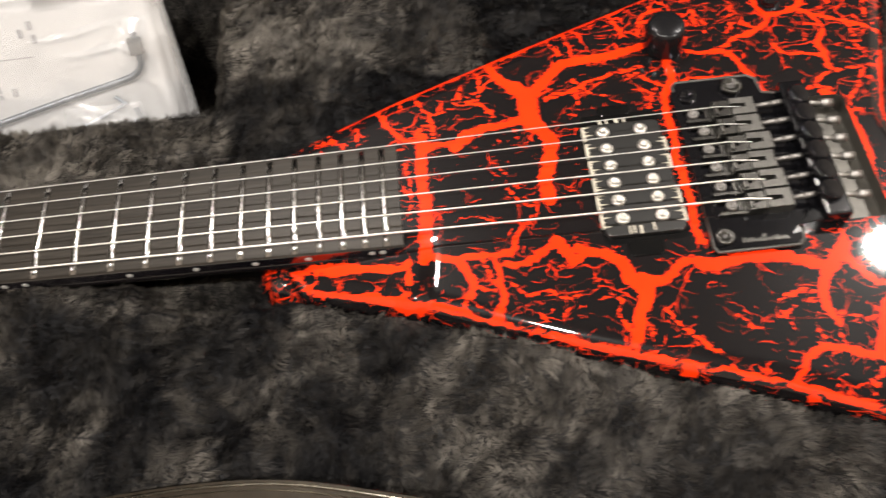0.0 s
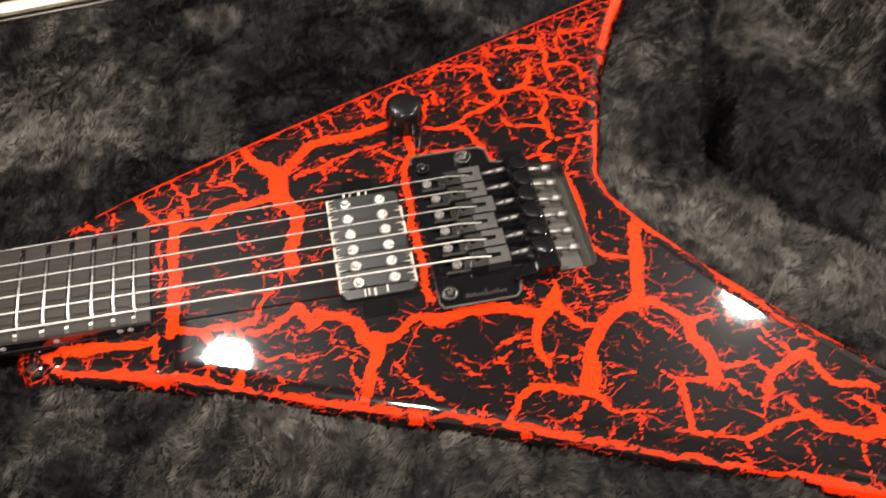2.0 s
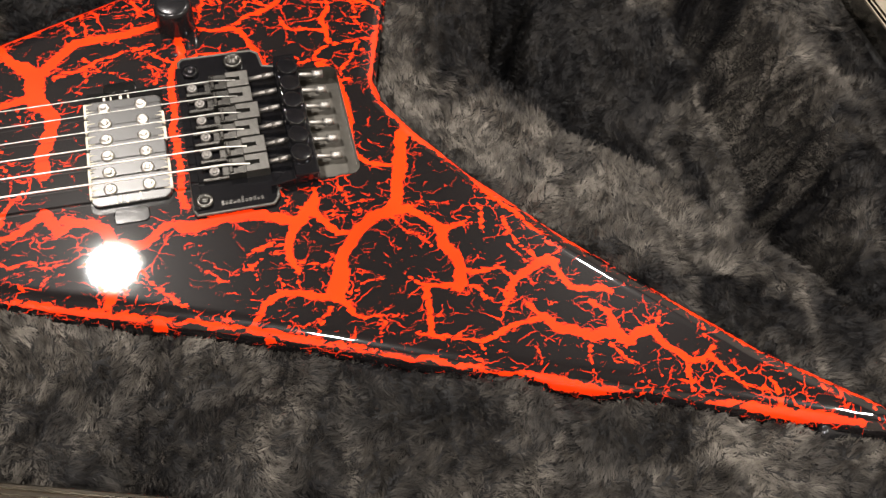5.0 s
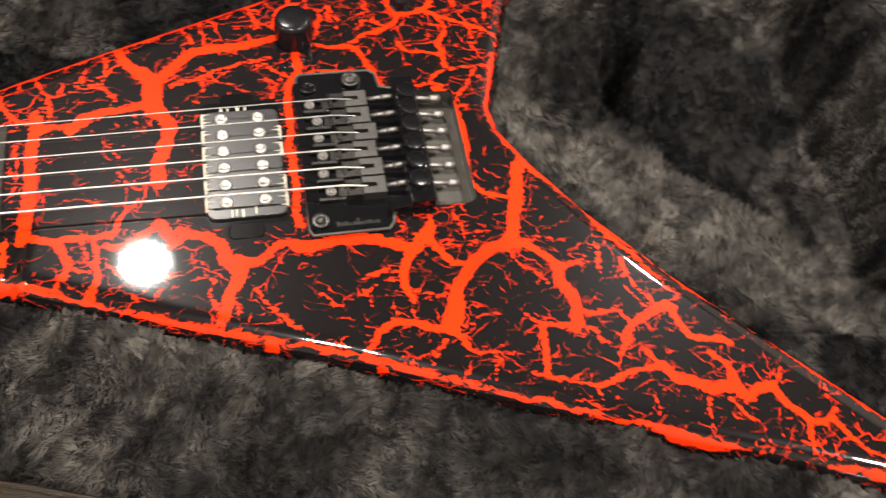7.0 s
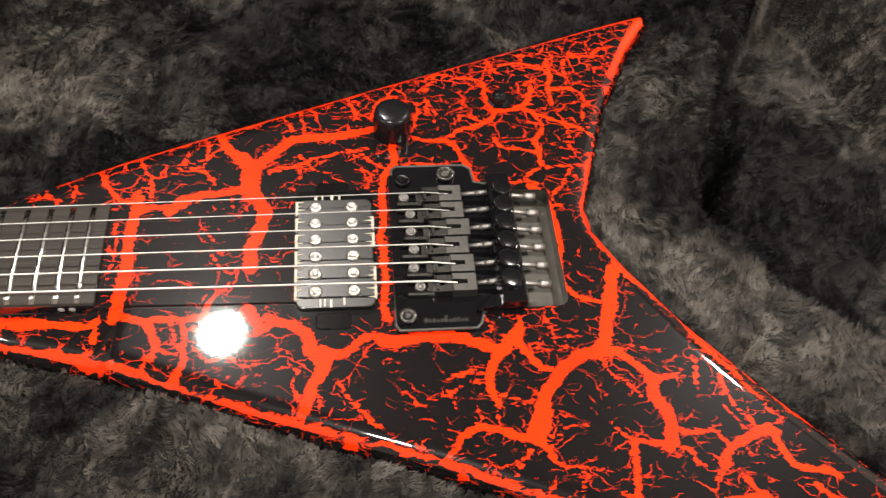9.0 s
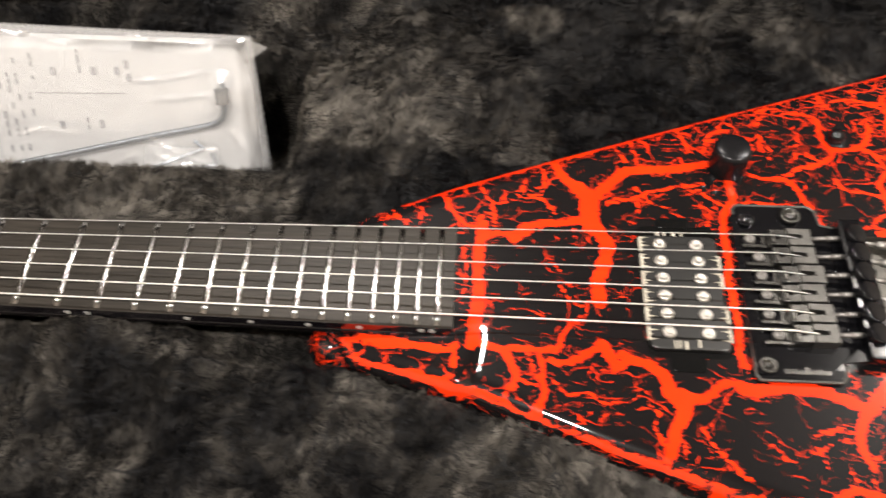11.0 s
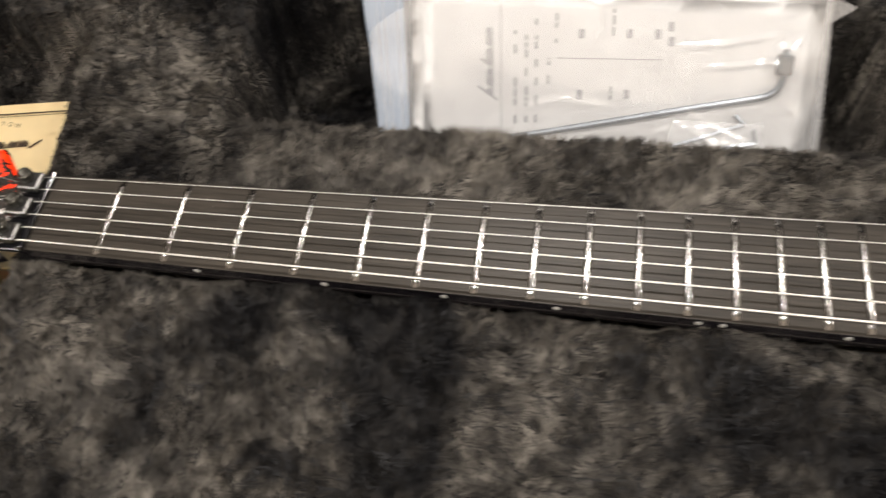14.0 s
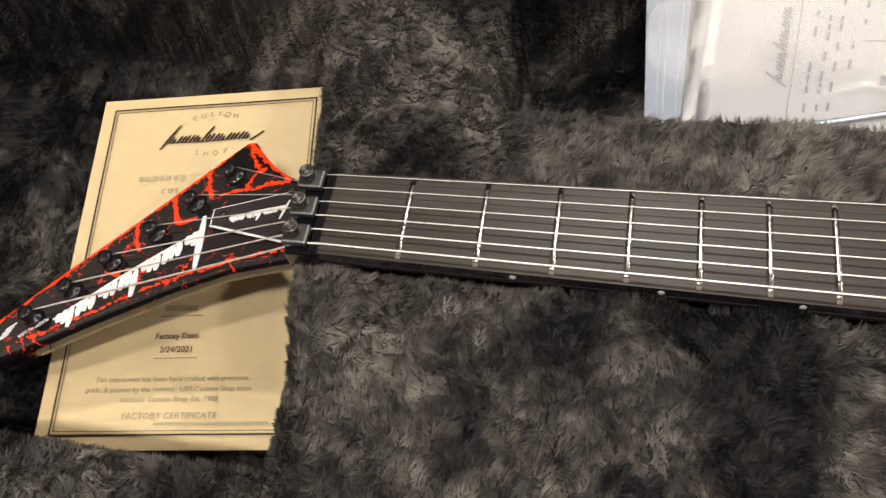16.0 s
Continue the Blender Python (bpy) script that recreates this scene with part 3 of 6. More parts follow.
vein(0.0053, 0.0040, (0.6882, -0.1021), (0.6823, -0.1023), (0.6774, -0.1007), (0.6715, -0.0974), (0.6626, -0.0961))
vein(0.0037, 0.0031, (0.6637, -0.0969), (0.6567, -0.0998), (0.6533, -0.1049), (0.6499, -0.1099), (0.6469, -0.1124))
vein(0.0042, 0.0018, (0.6898, -0.1048), (0.6936, -0.1115), (0.6981, -0.1153), (0.7032, -0.1159))
vein(0.0021, 0.0013, (0.6838, -0.1079), (0.6799, -0.1143), (0.6758, -0.1216))
vein(0.0034, 0.0034, (0.7304, -0.1074), (0.7289, -0.1160), (0.7277, -0.1246), (0.7265, -0.1301))
vein(0.0021, 0.0010, (0.7265, -0.1301), (0.7213, -0.1296), (0.7168, -0.1280))
vein(0.0023, 0.0013, (0.7268, -0.1311), (0.7305, -0.1324), (0.7330, -0.1378))
vein(0.0018, 0.0018, (0.7032, -0.1159), (0.7074, -0.1208), (0.7045, -0.1253), (0.7042, -0.1309))
vein(0.0016, 0.0010, (0.7077, -0.1194), (0.7119, -0.1189), (0.7183, -0.1200))
vein(0.0021, 0.0018, (0.7315, -0.1315), (0.7411, -0.1362), (0.7477, -0.1396), (0.7479, -0.1454))
vein(0.0013, 0.0016, (0.6346, -0.0825), (0.6398, -0.0854), (0.6479, -0.0826), (0.6536, -0.0799), (0.6575, -0.0770))
vein(0.0019, 0.0016, (0.6509, -0.0757), (0.6535, -0.0725), (0.6590, -0.0711), (0.6697, -0.0708))
vein(0.0011, 0.0011, (0.6274, -0.0769), (0.6332, -0.0781), (0.6352, -0.0815))
vein(0.0011, 0.0008, (0.6501, -0.0770), (0.6522, -0.0835), (0.6535, -0.0883))
vein(0.0025, 0.0025, (0.7667, -0.0700), (0.7667, -0.0760), (0.7651, -0.0813))
vein(0.0022, 0.0017, (0.7765, -0.0779), (0.7786, -0.0873), (0.7818, -0.0961), (0.7867, -0.1035))
vein(0.0017, 0.0011, (0.7752, -0.0915), (0.7784, -0.0992), (0.7812, -0.1049))
vein(0.0020, 0.0011, (0.7923, -0.1046), (0.7980, -0.1010), (0.8025, -0.0969))
vein(0.0014, 0.0014, (0.7349, -0.0604), (0.7435, -0.0607), (0.7514, -0.0643))
vein(0.0013, 0.0011, (0.6964, -0.1011), (0.7019, -0.0984), (0.7074, -0.0980), (0.7138, -0.0997))
vein(0.0014, 0.0011, (0.7238, -0.0665), (0.7258, -0.0735), (0.7329, -0.0791), (0.7384, -0.0857))
vein(0.0014, 0.0014, (0.7033, -0.0542), (0.7105, -0.0540), (0.7177, -0.0537))
vein(0.0014, 0.0014, (0.6939, -0.0590), (0.7048, -0.0605), (0.7098, -0.0572))
vein(0.0014, 0.0011, (0.6711, -0.0397), (0.6740, -0.0469), (0.6788, -0.0511), (0.6825, -0.0535))
vein(0.0014, 0.0011, (0.6995, -0.0427), (0.7018, -0.0506), (0.7028, -0.0568))
vein(0.0016, 0.0011, (0.6753, -0.0837), (0.6821, -0.0836), (0.6855, -0.0865))
vein(0.0011, 0.0011, (0.6815, -0.0726), (0.6788, -0.0798), (0.6743, -0.0820))
vein(0.0013, 0.0013, (0.6666, -0.0804), (0.6638, -0.0889), (0.6666, -0.0955))
vein(0.0021, 0.0015, (0.8841, -0.1217), (0.8794, -0.1355), (0.8769, -0.1477))
vein(0.0013, 0.0011, (0.7726, -0.1459), (0.7734, -0.1518), (0.7709, -0.1569))
vein(0.0014, 0.0011, (0.8135, -0.1549), (0.8192, -0.1518))
vein(0.0014, 0.0012, (0.8757, -0.1710), (0.8749, -0.1778))
vein(0.0015, 0.0009, (0.8857, -0.1791), (0.8857, -0.1868), (0.8920, -0.1925), (0.9051, -0.2026))
vein(0.0018, 0.0012, (0.8984, -0.1924), (0.9030, -0.2007), (0.9092, -0.2091))
vein(0.0018, 0.0015, (0.9183, -0.2097), (0.9164, -0.2162))
vein(0.0014, 0.0011, (0.8179, -0.1730), (0.8172, -0.1804))
vein(0.0014, 0.0011, (0.8250, -0.1732), (0.8263, -0.1772))
vein(0.0014, 0.0011, (0.8552, -0.1519), (0.8538, -0.1593))
vein(0.0014, 0.0011, (0.8477, -0.1783), (0.8465, -0.1877))
vein(0.0016, 0.0016, (0.6893, -0.1315), (0.6928, -0.1398))
vein(0.0016, 0.0016, (0.7074, -0.1382), (0.7079, -0.1446))
vein(0.0016, 0.0016, (0.6791, -0.1248), (0.6797, -0.1341))
vein(0.0016, 0.0016, (0.6656, -0.1211), (0.6655, -0.1282))
vein(0.0018, 0.0013, (0.6343, -0.1102), (0.6346, -0.1164))
vein(0.0046, 0.0072, (0.5410, 0.0792), (0.5482, 0.0647), (0.5542, 0.0593), (0.5610, 0.0529))
vein(0.0095, 0.0095, (0.5617, 0.0536), (0.5607, 0.0455), (0.5613, 0.0334))
vein(0.0078, 0.0072, (0.5637, 0.0329), (0.5680, 0.0250), (0.5671, 0.0148), (0.5637, 0.0070), (0.5619, -0.0007), (0.5627, -0.0115))
vein(0.0065, 0.0046, (0.5632, 0.0525), (0.5698, 0.0604), (0.5766, 0.0677), (0.5848, 0.0722), (0.5945, 0.0730), (0.6042, 0.0733), (0.6174, 0.0752), (0.6269, 0.0778))
vein(0.0029, 0.0019, (0.5691, 0.0492), (0.5770, 0.0522), (0.5849, 0.0532), (0.5931, 0.0579), (0.6028, 0.0603), (0.6127, 0.0627), (0.6209, 0.0642))
vein(0.0022, 0.0016, (0.5858, 0.0530), (0.5860, 0.0446))
vein(0.0016, 0.0016, (0.6143, 0.0632), (0.6228, 0.0542), (0.6301, 0.0493), (0.6327, 0.0454))
vein(0.0044, 0.0059, (0.5609, 0.0374), (0.5488, 0.0358), (0.5399, 0.0356), (0.5310, 0.0331), (0.5265, 0.0301), (0.5222, 0.0249))
vein(0.0045, 0.0039, (0.6331, 0.0707), (0.6346, 0.0583), (0.6318, 0.0502), (0.6285, 0.0424), (0.6271, 0.0283), (0.6264, 0.0126), (0.6257, -0.0024), (0.6259, -0.0170), (0.6255, -0.0309), (0.6264, -0.0418))
vein(0.0022, 0.0019, (0.6351, 0.0509), (0.6465, 0.0525), (0.6561, 0.0519), (0.6657, 0.0513))
vein(0.0029, 0.0039, (0.6446, 0.0711), (0.6558, 0.0689), (0.6639, 0.0682), (0.6688, 0.0640), (0.6714, 0.0554), (0.6744, 0.0461), (0.6776, 0.0381))
vein(0.0027, 0.0037, (0.6641, 0.0691), (0.6720, 0.0758), (0.6810, 0.0787), (0.6890, 0.0843), (0.6931, 0.0908))
vein(0.0035, 0.0028, (0.6882, 0.1057), (0.6881, 0.0967), (0.6939, 0.0916), (0.7025, 0.0914), (0.7103, 0.0948), (0.7149, 0.1040), (0.7169, 0.1124))
vein(0.0028, 0.0017, (0.6883, 0.1027), (0.6877, 0.1120), (0.6814, 0.1158), (0.6713, 0.1182), (0.6627, 0.1198), (0.6528, 0.1128))
vein(0.0031, 0.0024, (0.7081, 0.0928), (0.7188, 0.0867), (0.7266, 0.0832), (0.7327, 0.0800), (0.7402, 0.0756), (0.7485, 0.0706))
vein(0.0024, 0.0020, (0.7320, 0.0801), (0.7323, 0.0709), (0.7299, 0.0634))
vein(0.0027, 0.0027, (0.7162, 0.0862), (0.7179, 0.0762), (0.7124, 0.0678), (0.7134, 0.0583), (0.7128, 0.0494))
vein(0.0020, 0.0020, (0.6897, 0.0686), (0.6943, 0.0622), (0.7040, 0.0611), (0.7134, 0.0583))
vein(0.0022, 0.0026, (0.7128, 0.0494), (0.7072, 0.0439), (0.7027, 0.0391))
vein(0.0025, 0.0025, (0.6952, 0.0376), (0.7021, 0.0393), (0.7097, 0.0369))
vein(0.0028, 0.0028, (0.7289, 0.1303), (0.7281, 0.1170), (0.7256, 0.1070), (0.7252, 0.0954))
vein(0.0025, 0.0021, (0.7256, 0.1070), (0.7365, 0.1075), (0.7443, 0.1033), (0.7440, 0.0931), (0.7421, 0.0825))
vein(0.0022, 0.0018, (0.7390, 0.1311), (0.7378, 0.1178), (0.7370, 0.1094))
vein(0.0031, 0.0086, (0.8025, 0.1815), (0.7886, 0.1585), (0.7775, 0.1394))
vein(0.0074, 0.0045, (0.7790, 0.1420), (0.7705, 0.1265), (0.7646, 0.1194))
vein(0.0047, 0.0054, (0.7615, 0.1084), (0.7607, 0.0941), (0.7542, 0.0793), (0.7446, 0.0597), (0.7364, 0.0378), (0.7325, 0.0185))
vein(0.0027, 0.0020, (0.5756, 0.0927), (0.5801, 0.0780))
vein(0.0027, 0.0020, (0.6100, 0.1038), (0.6160, 0.0860))
vein(0.0020, 0.0013, (0.5857, 0.0953), (0.5860, 0.0747))
vein(0.0016, 0.0016, (0.5221, 0.0553), (0.5311, 0.0535), (0.5372, 0.0510), (0.5421, 0.0419))
vein(0.0019, 0.0013, (0.5388, 0.0681), (0.5372, 0.0551), (0.5357, 0.0513))
vein(0.0019, 0.0016, (0.7153, 0.0272), (0.7232, 0.0385), (0.7265, 0.0445), (0.7346, 0.0496))
vein(0.0020, 0.0016, (0.7128, 0.0494), (0.7225, 0.0484), (0.7292, 0.0484), (0.7422, 0.0514))
vein(0.0020, 0.0013, (0.7302, 0.0643), (0.7338, 0.0589), (0.7424, 0.0587))
vein(0.0022, 0.0015, (0.7621, 0.1405), (0.7545, 0.1336), (0.7435, 0.1341))
vein(0.0020, 0.0014, (0.6717, 0.0830), (0.6741, 0.0921), (0.6765, 0.0990))
vein(0.0017, 0.0013, (0.6541, 0.0986), (0.6578, 0.0905), (0.6585, 0.0809))
vein(0.0019, 0.0016, (0.7091, 0.0222), (0.7175, 0.0234), (0.7251, 0.0219))
vein(0.0022, 0.0018, (0.6932, 0.1213), (0.7014, 0.1261), (0.7125, 0.1271), (0.7229, 0.1250), (0.7292, 0.1286))
vein(0.0018, 0.0015, (0.6747, 0.1376), (0.6822, 0.1388), (0.6915, 0.1397), (0.6938, 0.1240))
vein(0.0021, 0.0014, (0.6552, 0.1057), (0.6611, 0.1167), (0.6641, 0.1289))
vein(0.0024, 0.0017, (0.6226, 0.0856), (0.6267, 0.0967), (0.6339, 0.1001), (0.6392, 0.1015))
vein(0.0027, 0.0017, (0.6494, 0.0907), (0.6471, 0.0808), (0.6435, 0.0745))
vein(0.0016, 0.0013, (0.6188, 0.0360), (0.6214, 0.0438), (0.6237, 0.0488))
vein(0.0016, 0.0012, (0.5792, 0.0398), (0.5836, 0.0369))
vein(0.0022, 0.0012, (0.5516, 0.0313), (0.5528, 0.0234))
vein(0.0054, 0.0065, (0.5056, 0.0328), (0.5052, 0.0182), (0.5048, 0.0014), (0.5048, -0.0147), (0.5039, -0.0270), (0.5029, -0.0342))
vein(0.0029, 0.0035, (0.4821, 0.0593), (0.4884, 0.0459), (0.4951, 0.0356), (0.5032, 0.0304))
vein(0.0040, 0.0045, (0.5283, 0.0278), (0.5156, 0.0270), (0.5066, 0.0263))
vein(0.0023, 0.0023, (0.5117, 0.0318), (0.5115, 0.0401), (0.5110, 0.0487))
vein(0.0021, 0.0018, (0.5109, 0.0483), (0.5073, 0.0500), (0.5038, 0.0634))
vein(0.0020, 0.0020, (0.5026, 0.0344), (0.5051, 0.0383), (0.5103, 0.0400))
vein(0.0017, 0.0017, (0.5137, 0.0467), (0.5232, 0.0504), (0.5348, 0.0508), (0.5423, 0.0451))
vein(0.0024, 0.0021, (0.4378, 0.0399), (0.4406, 0.0441), (0.4535, 0.0374), (0.4683, 0.0341))
vein(0.0021, 0.0018, (0.4618, 0.0361), (0.4603, 0.0486), (0.4702, 0.0515), (0.4819, 0.0540))
vein(0.0017, 0.0017, (0.4739, 0.0336), (0.4744, 0.0439))
vein(0.0024, 0.0030, (0.4747, 0.0571), (0.4910, 0.0617), (0.5061, 0.0669), (0.5246, 0.0749))
vein(0.0052, 0.0031, (0.5016, -0.0331), (0.5105, -0.0358), (0.5181, -0.0376), (0.5260, -0.0364), (0.5351, -0.0366), (0.5430, -0.0354))
vein(0.0051, 0.0020, (0.5181, -0.0382), (0.5213, -0.0446), (0.5220, -0.0505), (0.5202, -0.0560), (0.5172, -0.0611), (0.5143, -0.0641))
vein(0.0030, 0.0038, (0.5346, -0.0407), (0.5344, -0.0495), (0.5344, -0.0581), (0.5330, -0.0658), (0.5316, -0.0708))
vein(0.0049, 0.0036, (0.5627, -0.0314), (0.5569, -0.0388), (0.5499, -0.0425), (0.5421, -0.0431), (0.5384, -0.0413))
vein(0.0052, 0.0052, (0.5627, -0.0314), (0.5659, -0.0395), (0.5690, -0.0445), (0.5734, -0.0413))
vein(0.0056, 0.0056, (0.5712, -0.0389), (0.5825, -0.0412), (0.5892, -0.0476), (0.5916, -0.0554), (0.5947, -0.0587))
vein(0.0046, 0.0044, (0.5947, -0.0587), (0.6053, -0.0574), (0.6129, -0.0522), (0.6198, -0.0502), (0.6266, -0.0543))
vein(0.0085, 0.0040, (0.5978, -0.0586), (0.5940, -0.0700), (0.5899, -0.0804), (0.5876, -0.0885))
vein(0.0012, 0.0020, (0.5806, -0.0595), (0.5857, -0.0659), (0.5835, -0.0712), (0.5868, -0.0800), (0.5882, -0.0856))
vein(0.0015, 0.0017, (0.6045, -0.0730), (0.6099, -0.0821), (0.6177, -0.0913), (0.6235, -0.0975), (0.6269, -0.1044))
vein(0.0024, 0.0058, (0.4562, -0.0457), (0.4726, -0.0509), (0.4853, -0.0555))
vein(0.0056, 0.0020, (0.4853, -0.0555), (0.5025, -0.0627), (0.5171, -0.0692))
vein(0.0030, 0.0069, (0.5386, -0.0756), (0.5557, -0.0812), (0.5743, -0.0884))
vein(0.0069, 0.0054, (0.5743, -0.0884), (0.5927, -0.0954), (0.6108, -0.1031))
vein(0.0054, 0.0049, (0.6068, -0.1046), (0.6093, -0.1096), (0.6153, -0.1100))
vein(0.0020, 0.0043, (0.6289, -0.1075), (0.6423, -0.1127), (0.6556, -0.1182), (0.6723, -0.1244))
vein(0.0043, 0.0025, (0.6723, -0.1244), (0.6849, -0.1296))
vein(0.0027, 0.0024, (0.4394, -0.0300), (0.4442, -0.0343), (0.4480, -0.0404), (0.4568, -0.0458))
vein(0.0016, 0.0054, (0.4381, -0.0289), (0.4528, -0.0303), (0.4686, -0.0344))
vein(0.0052, 0.0037, (0.4686, -0.0344), (0.4817, -0.0360), (0.4928, -0.0366))
vein(0.0036, 0.0023, (0.4950, -0.0341), (0.4950, -0.0430), (0.4933, -0.0526), (0.4919, -0.0568))
vein(0.0015, 0.0013, (0.4902, -0.0492), (0.4857, -0.0542))
vein(0.0016, 0.0013, (0.4535, -0.0341), (0.4520, -0.0394))
vein(0.0014, 0.0008, (0.5369, 0.0166), (0.5416, 0.0090), (0.5452, 0.0044))
vein(0.0011, 0.0013, (0.5445, -0.0015), (0.5477, -0.0085), (0.5553, -0.0120))
vein(0.0011, 0.0011, (0.5553, -0.0120), (0.5613, -0.0074))
vein(0.0024, 0.0031, (0.5532, -0.0174), (0.5485, -0.0230), (0.5442, -0.0301), (0.5421, -0.0365))
vein(0.0013, 0.0011, (0.5682, -0.0068), (0.5756, -0.0064))
vein(0.0020, 0.0015, (0.5385, -0.0516), (0.5439, -0.0590), (0.5515, -0.0585), (0.5551, -0.0550))
vein(0.0015, 0.0015, (0.5244, -0.0523), (0.5340, -0.0575))
vein(0.0018, 0.0013, (0.5286, -0.0368), (0.5302, -0.0460), (0.5320, -0.0521))
vein(0.0015, 0.0013, (0.5546, -0.0549), (0.5613, -0.0608), (0.5689, -0.0611))
vein(0.0013, 0.0010, (0.5607, -0.0477), (0.5685, -0.0474))
vein(0.0015, 0.0012, (0.5544, -0.0737), (0.5586, -0.0702), (0.5631, -0.0653))
vein(0.0015, 0.0012, (0.5757, -0.0870), (0.5815, -0.0819))
vein(0.0020, 0.0012, (0.5958, -0.0786), (0.5953, -0.0867), (0.5942, -0.0926))
vein(0.0013, 0.0011, (0.5306, -0.0171), (0.5383, -0.0199))
vein(0.0016, 0.0014, (0.4983, 0.0193), (0.4981, 0.0058), (0.4977, -0.0136))
vein(0.0018, 0.0015, (0.5857, 0.0601), (0.5928, 0.0493), (0.5997, 0.0471))
vein(0.0012, 0.0007, (0.5738, -0.0833), (0.5756, -0.0879))
vein(0.0015, 0.0010, (0.6374, -0.1137), (0.6369, -0.1200))
vein(0.0018, 0.0013, (0.6659, -0.1215), (0.6665, -0.1256))
vein(0.0018, 0.0013, (0.6511, -0.1170), (0.6493, -0.1230))
vein(0.0018, 0.0012, (0.5233, 0.0511), (0.5268, 0.0581), (0.5287, 0.0644))
vein(0.0044, 0.0044, (0.455, 0.0425), (0.4947, 0.0588), (0.5426, 0.0780), (0.6313, 0.1120), (0.7000, 0.1380), (0.7750, 0.1650), (0.7950, 0.1720))
vein(0.0045, 0.0060, (0.4385, -0.0290), (0.4450, -0.0312), (0.4665, -0.0338))
vein(0.0016, 0.0014, (0.4385, -0.0305), (0.4442, -0.0412))
vein(0.0026, 0.0070, (0.4440, -0.0410), (0.4594, -0.0452), (0.4765, -0.0500), (0.4910, -0.0548))
vein(0.0070, 0.0020, (0.4910, -0.0548), (0.5096, -0.0615), (0.5300, -0.0695))
vein(0.0026, 0.0030, (0.5250, -0.0675), (0.5658, -0.0828), (0.6453, -0.1104), (0.7000, -0.1330), (0.7560, -0.1570))
vein(0.0040, 0.0030, (0.757, -0.0290), (0.7700, -0.0500), (0.8009, -0.0880), (0.8307, -0.1200), (0.8785, -0.1705), (0.9480, -0.2285))
vein(0.0046, 0.0050, (0.7385, 0.0420), (0.7318, 0.0225), (0.7330, 0.0072), (0.7448, -0.0150), (0.7580, -0.0340))
# end of the wide cracks


def crack_field(q):
    """How far outside the wide cracks each place of the plan lies."""
    best = np.full(len(q), 0.05)
    wobble = np.column_stack([soft_noise(q, 110, 31), soft_noise(q, 110, 32)]) * 0.0016
    for points, w0, w1 in VEINS:
        line = smooth_line(points, 0.004)
        lo, hi = line.min(0) - 0.012, line.max(0) + 0.012
        near = ((q > lo) & (q < hi)).all(1)
        if near.any():
            d, along = line_distance(q[near] + wobble[near], line)
            best[near] = np.minimum(best[near], d - 0.5 * (w0 + (w1 - w0) * along))
    return best


def rounded(x0, x1, y0, y1, r, step=0.0015):
    """A rounded rectangle in the plan."""
    out = []
    for cx, cy, a in ((x1 - r, y1 - r, 0), (x0 + r, y1 - r, 90), (x0 + r, y0 + r, 180), (x1 - r, y0 + r, 270)):
        out += [(cx + r * math.cos(radians(a + k * 15)), cy + r * math.sin(radians(a + k * 15))) for k in range(7)]
    return smooth_line(out, step, True, False)


def tremolo_recess(step):
    return rounded(0.672, 0.7135, -0.0375, 0.0335, 0.005, step)


def slab(loop, z0, z1, edge=0.0):
    """A flat solid over a closed line of the plan, its upper edge eased."""
    bm = bmesh.new()
    mid = np.mean(loop, 0)
    levels = [(0.0, z0), (0.0, z1 - edge)] + ([(edge * 0.3, z1 - edge * 0.3), (edge, z1)] if edge else [(0.0, z1)])
    rings = []
    for inset, z in levels:
        away = np.asarray(loop) - mid
        far = np.linalg.norm(away, axis=1)[:, None]
        rings.append([bm.verts.new((x, y, z)) for x, y in mid + away * (1 - inset / far)])
    n = len(loop)
    for lo, hi in zip(rings, rings[1:]):
        for k in range(n):
            bm.faces.new((lo[k], lo[(k + 1) % n], hi[(k + 1) % n], hi[k]))
    bm.faces.new(rings[-1])
    bm.faces.new(rings[0][::-1])
    bmesh.ops.recalc_face_normals(bm, faces=bm.faces)
    return bm


def shoulder(q):
    """How far the lower shoulder falls away towards its nose."""
    u = np.clip(0.5090 - q[:, 0] + 0.2 * (q[:, 1] + 0.035), 0, None)
    slope = 0.08 * (u - 0.0008 * (1 - np.exp(-u / 0.0008))) + 0.13 * np.clip(-0.026 - q[:, 1], 0, None) * step01(u, 0.0, 0.010)
    return slope * step01(-q[:, 1], 0.020, 0.026)


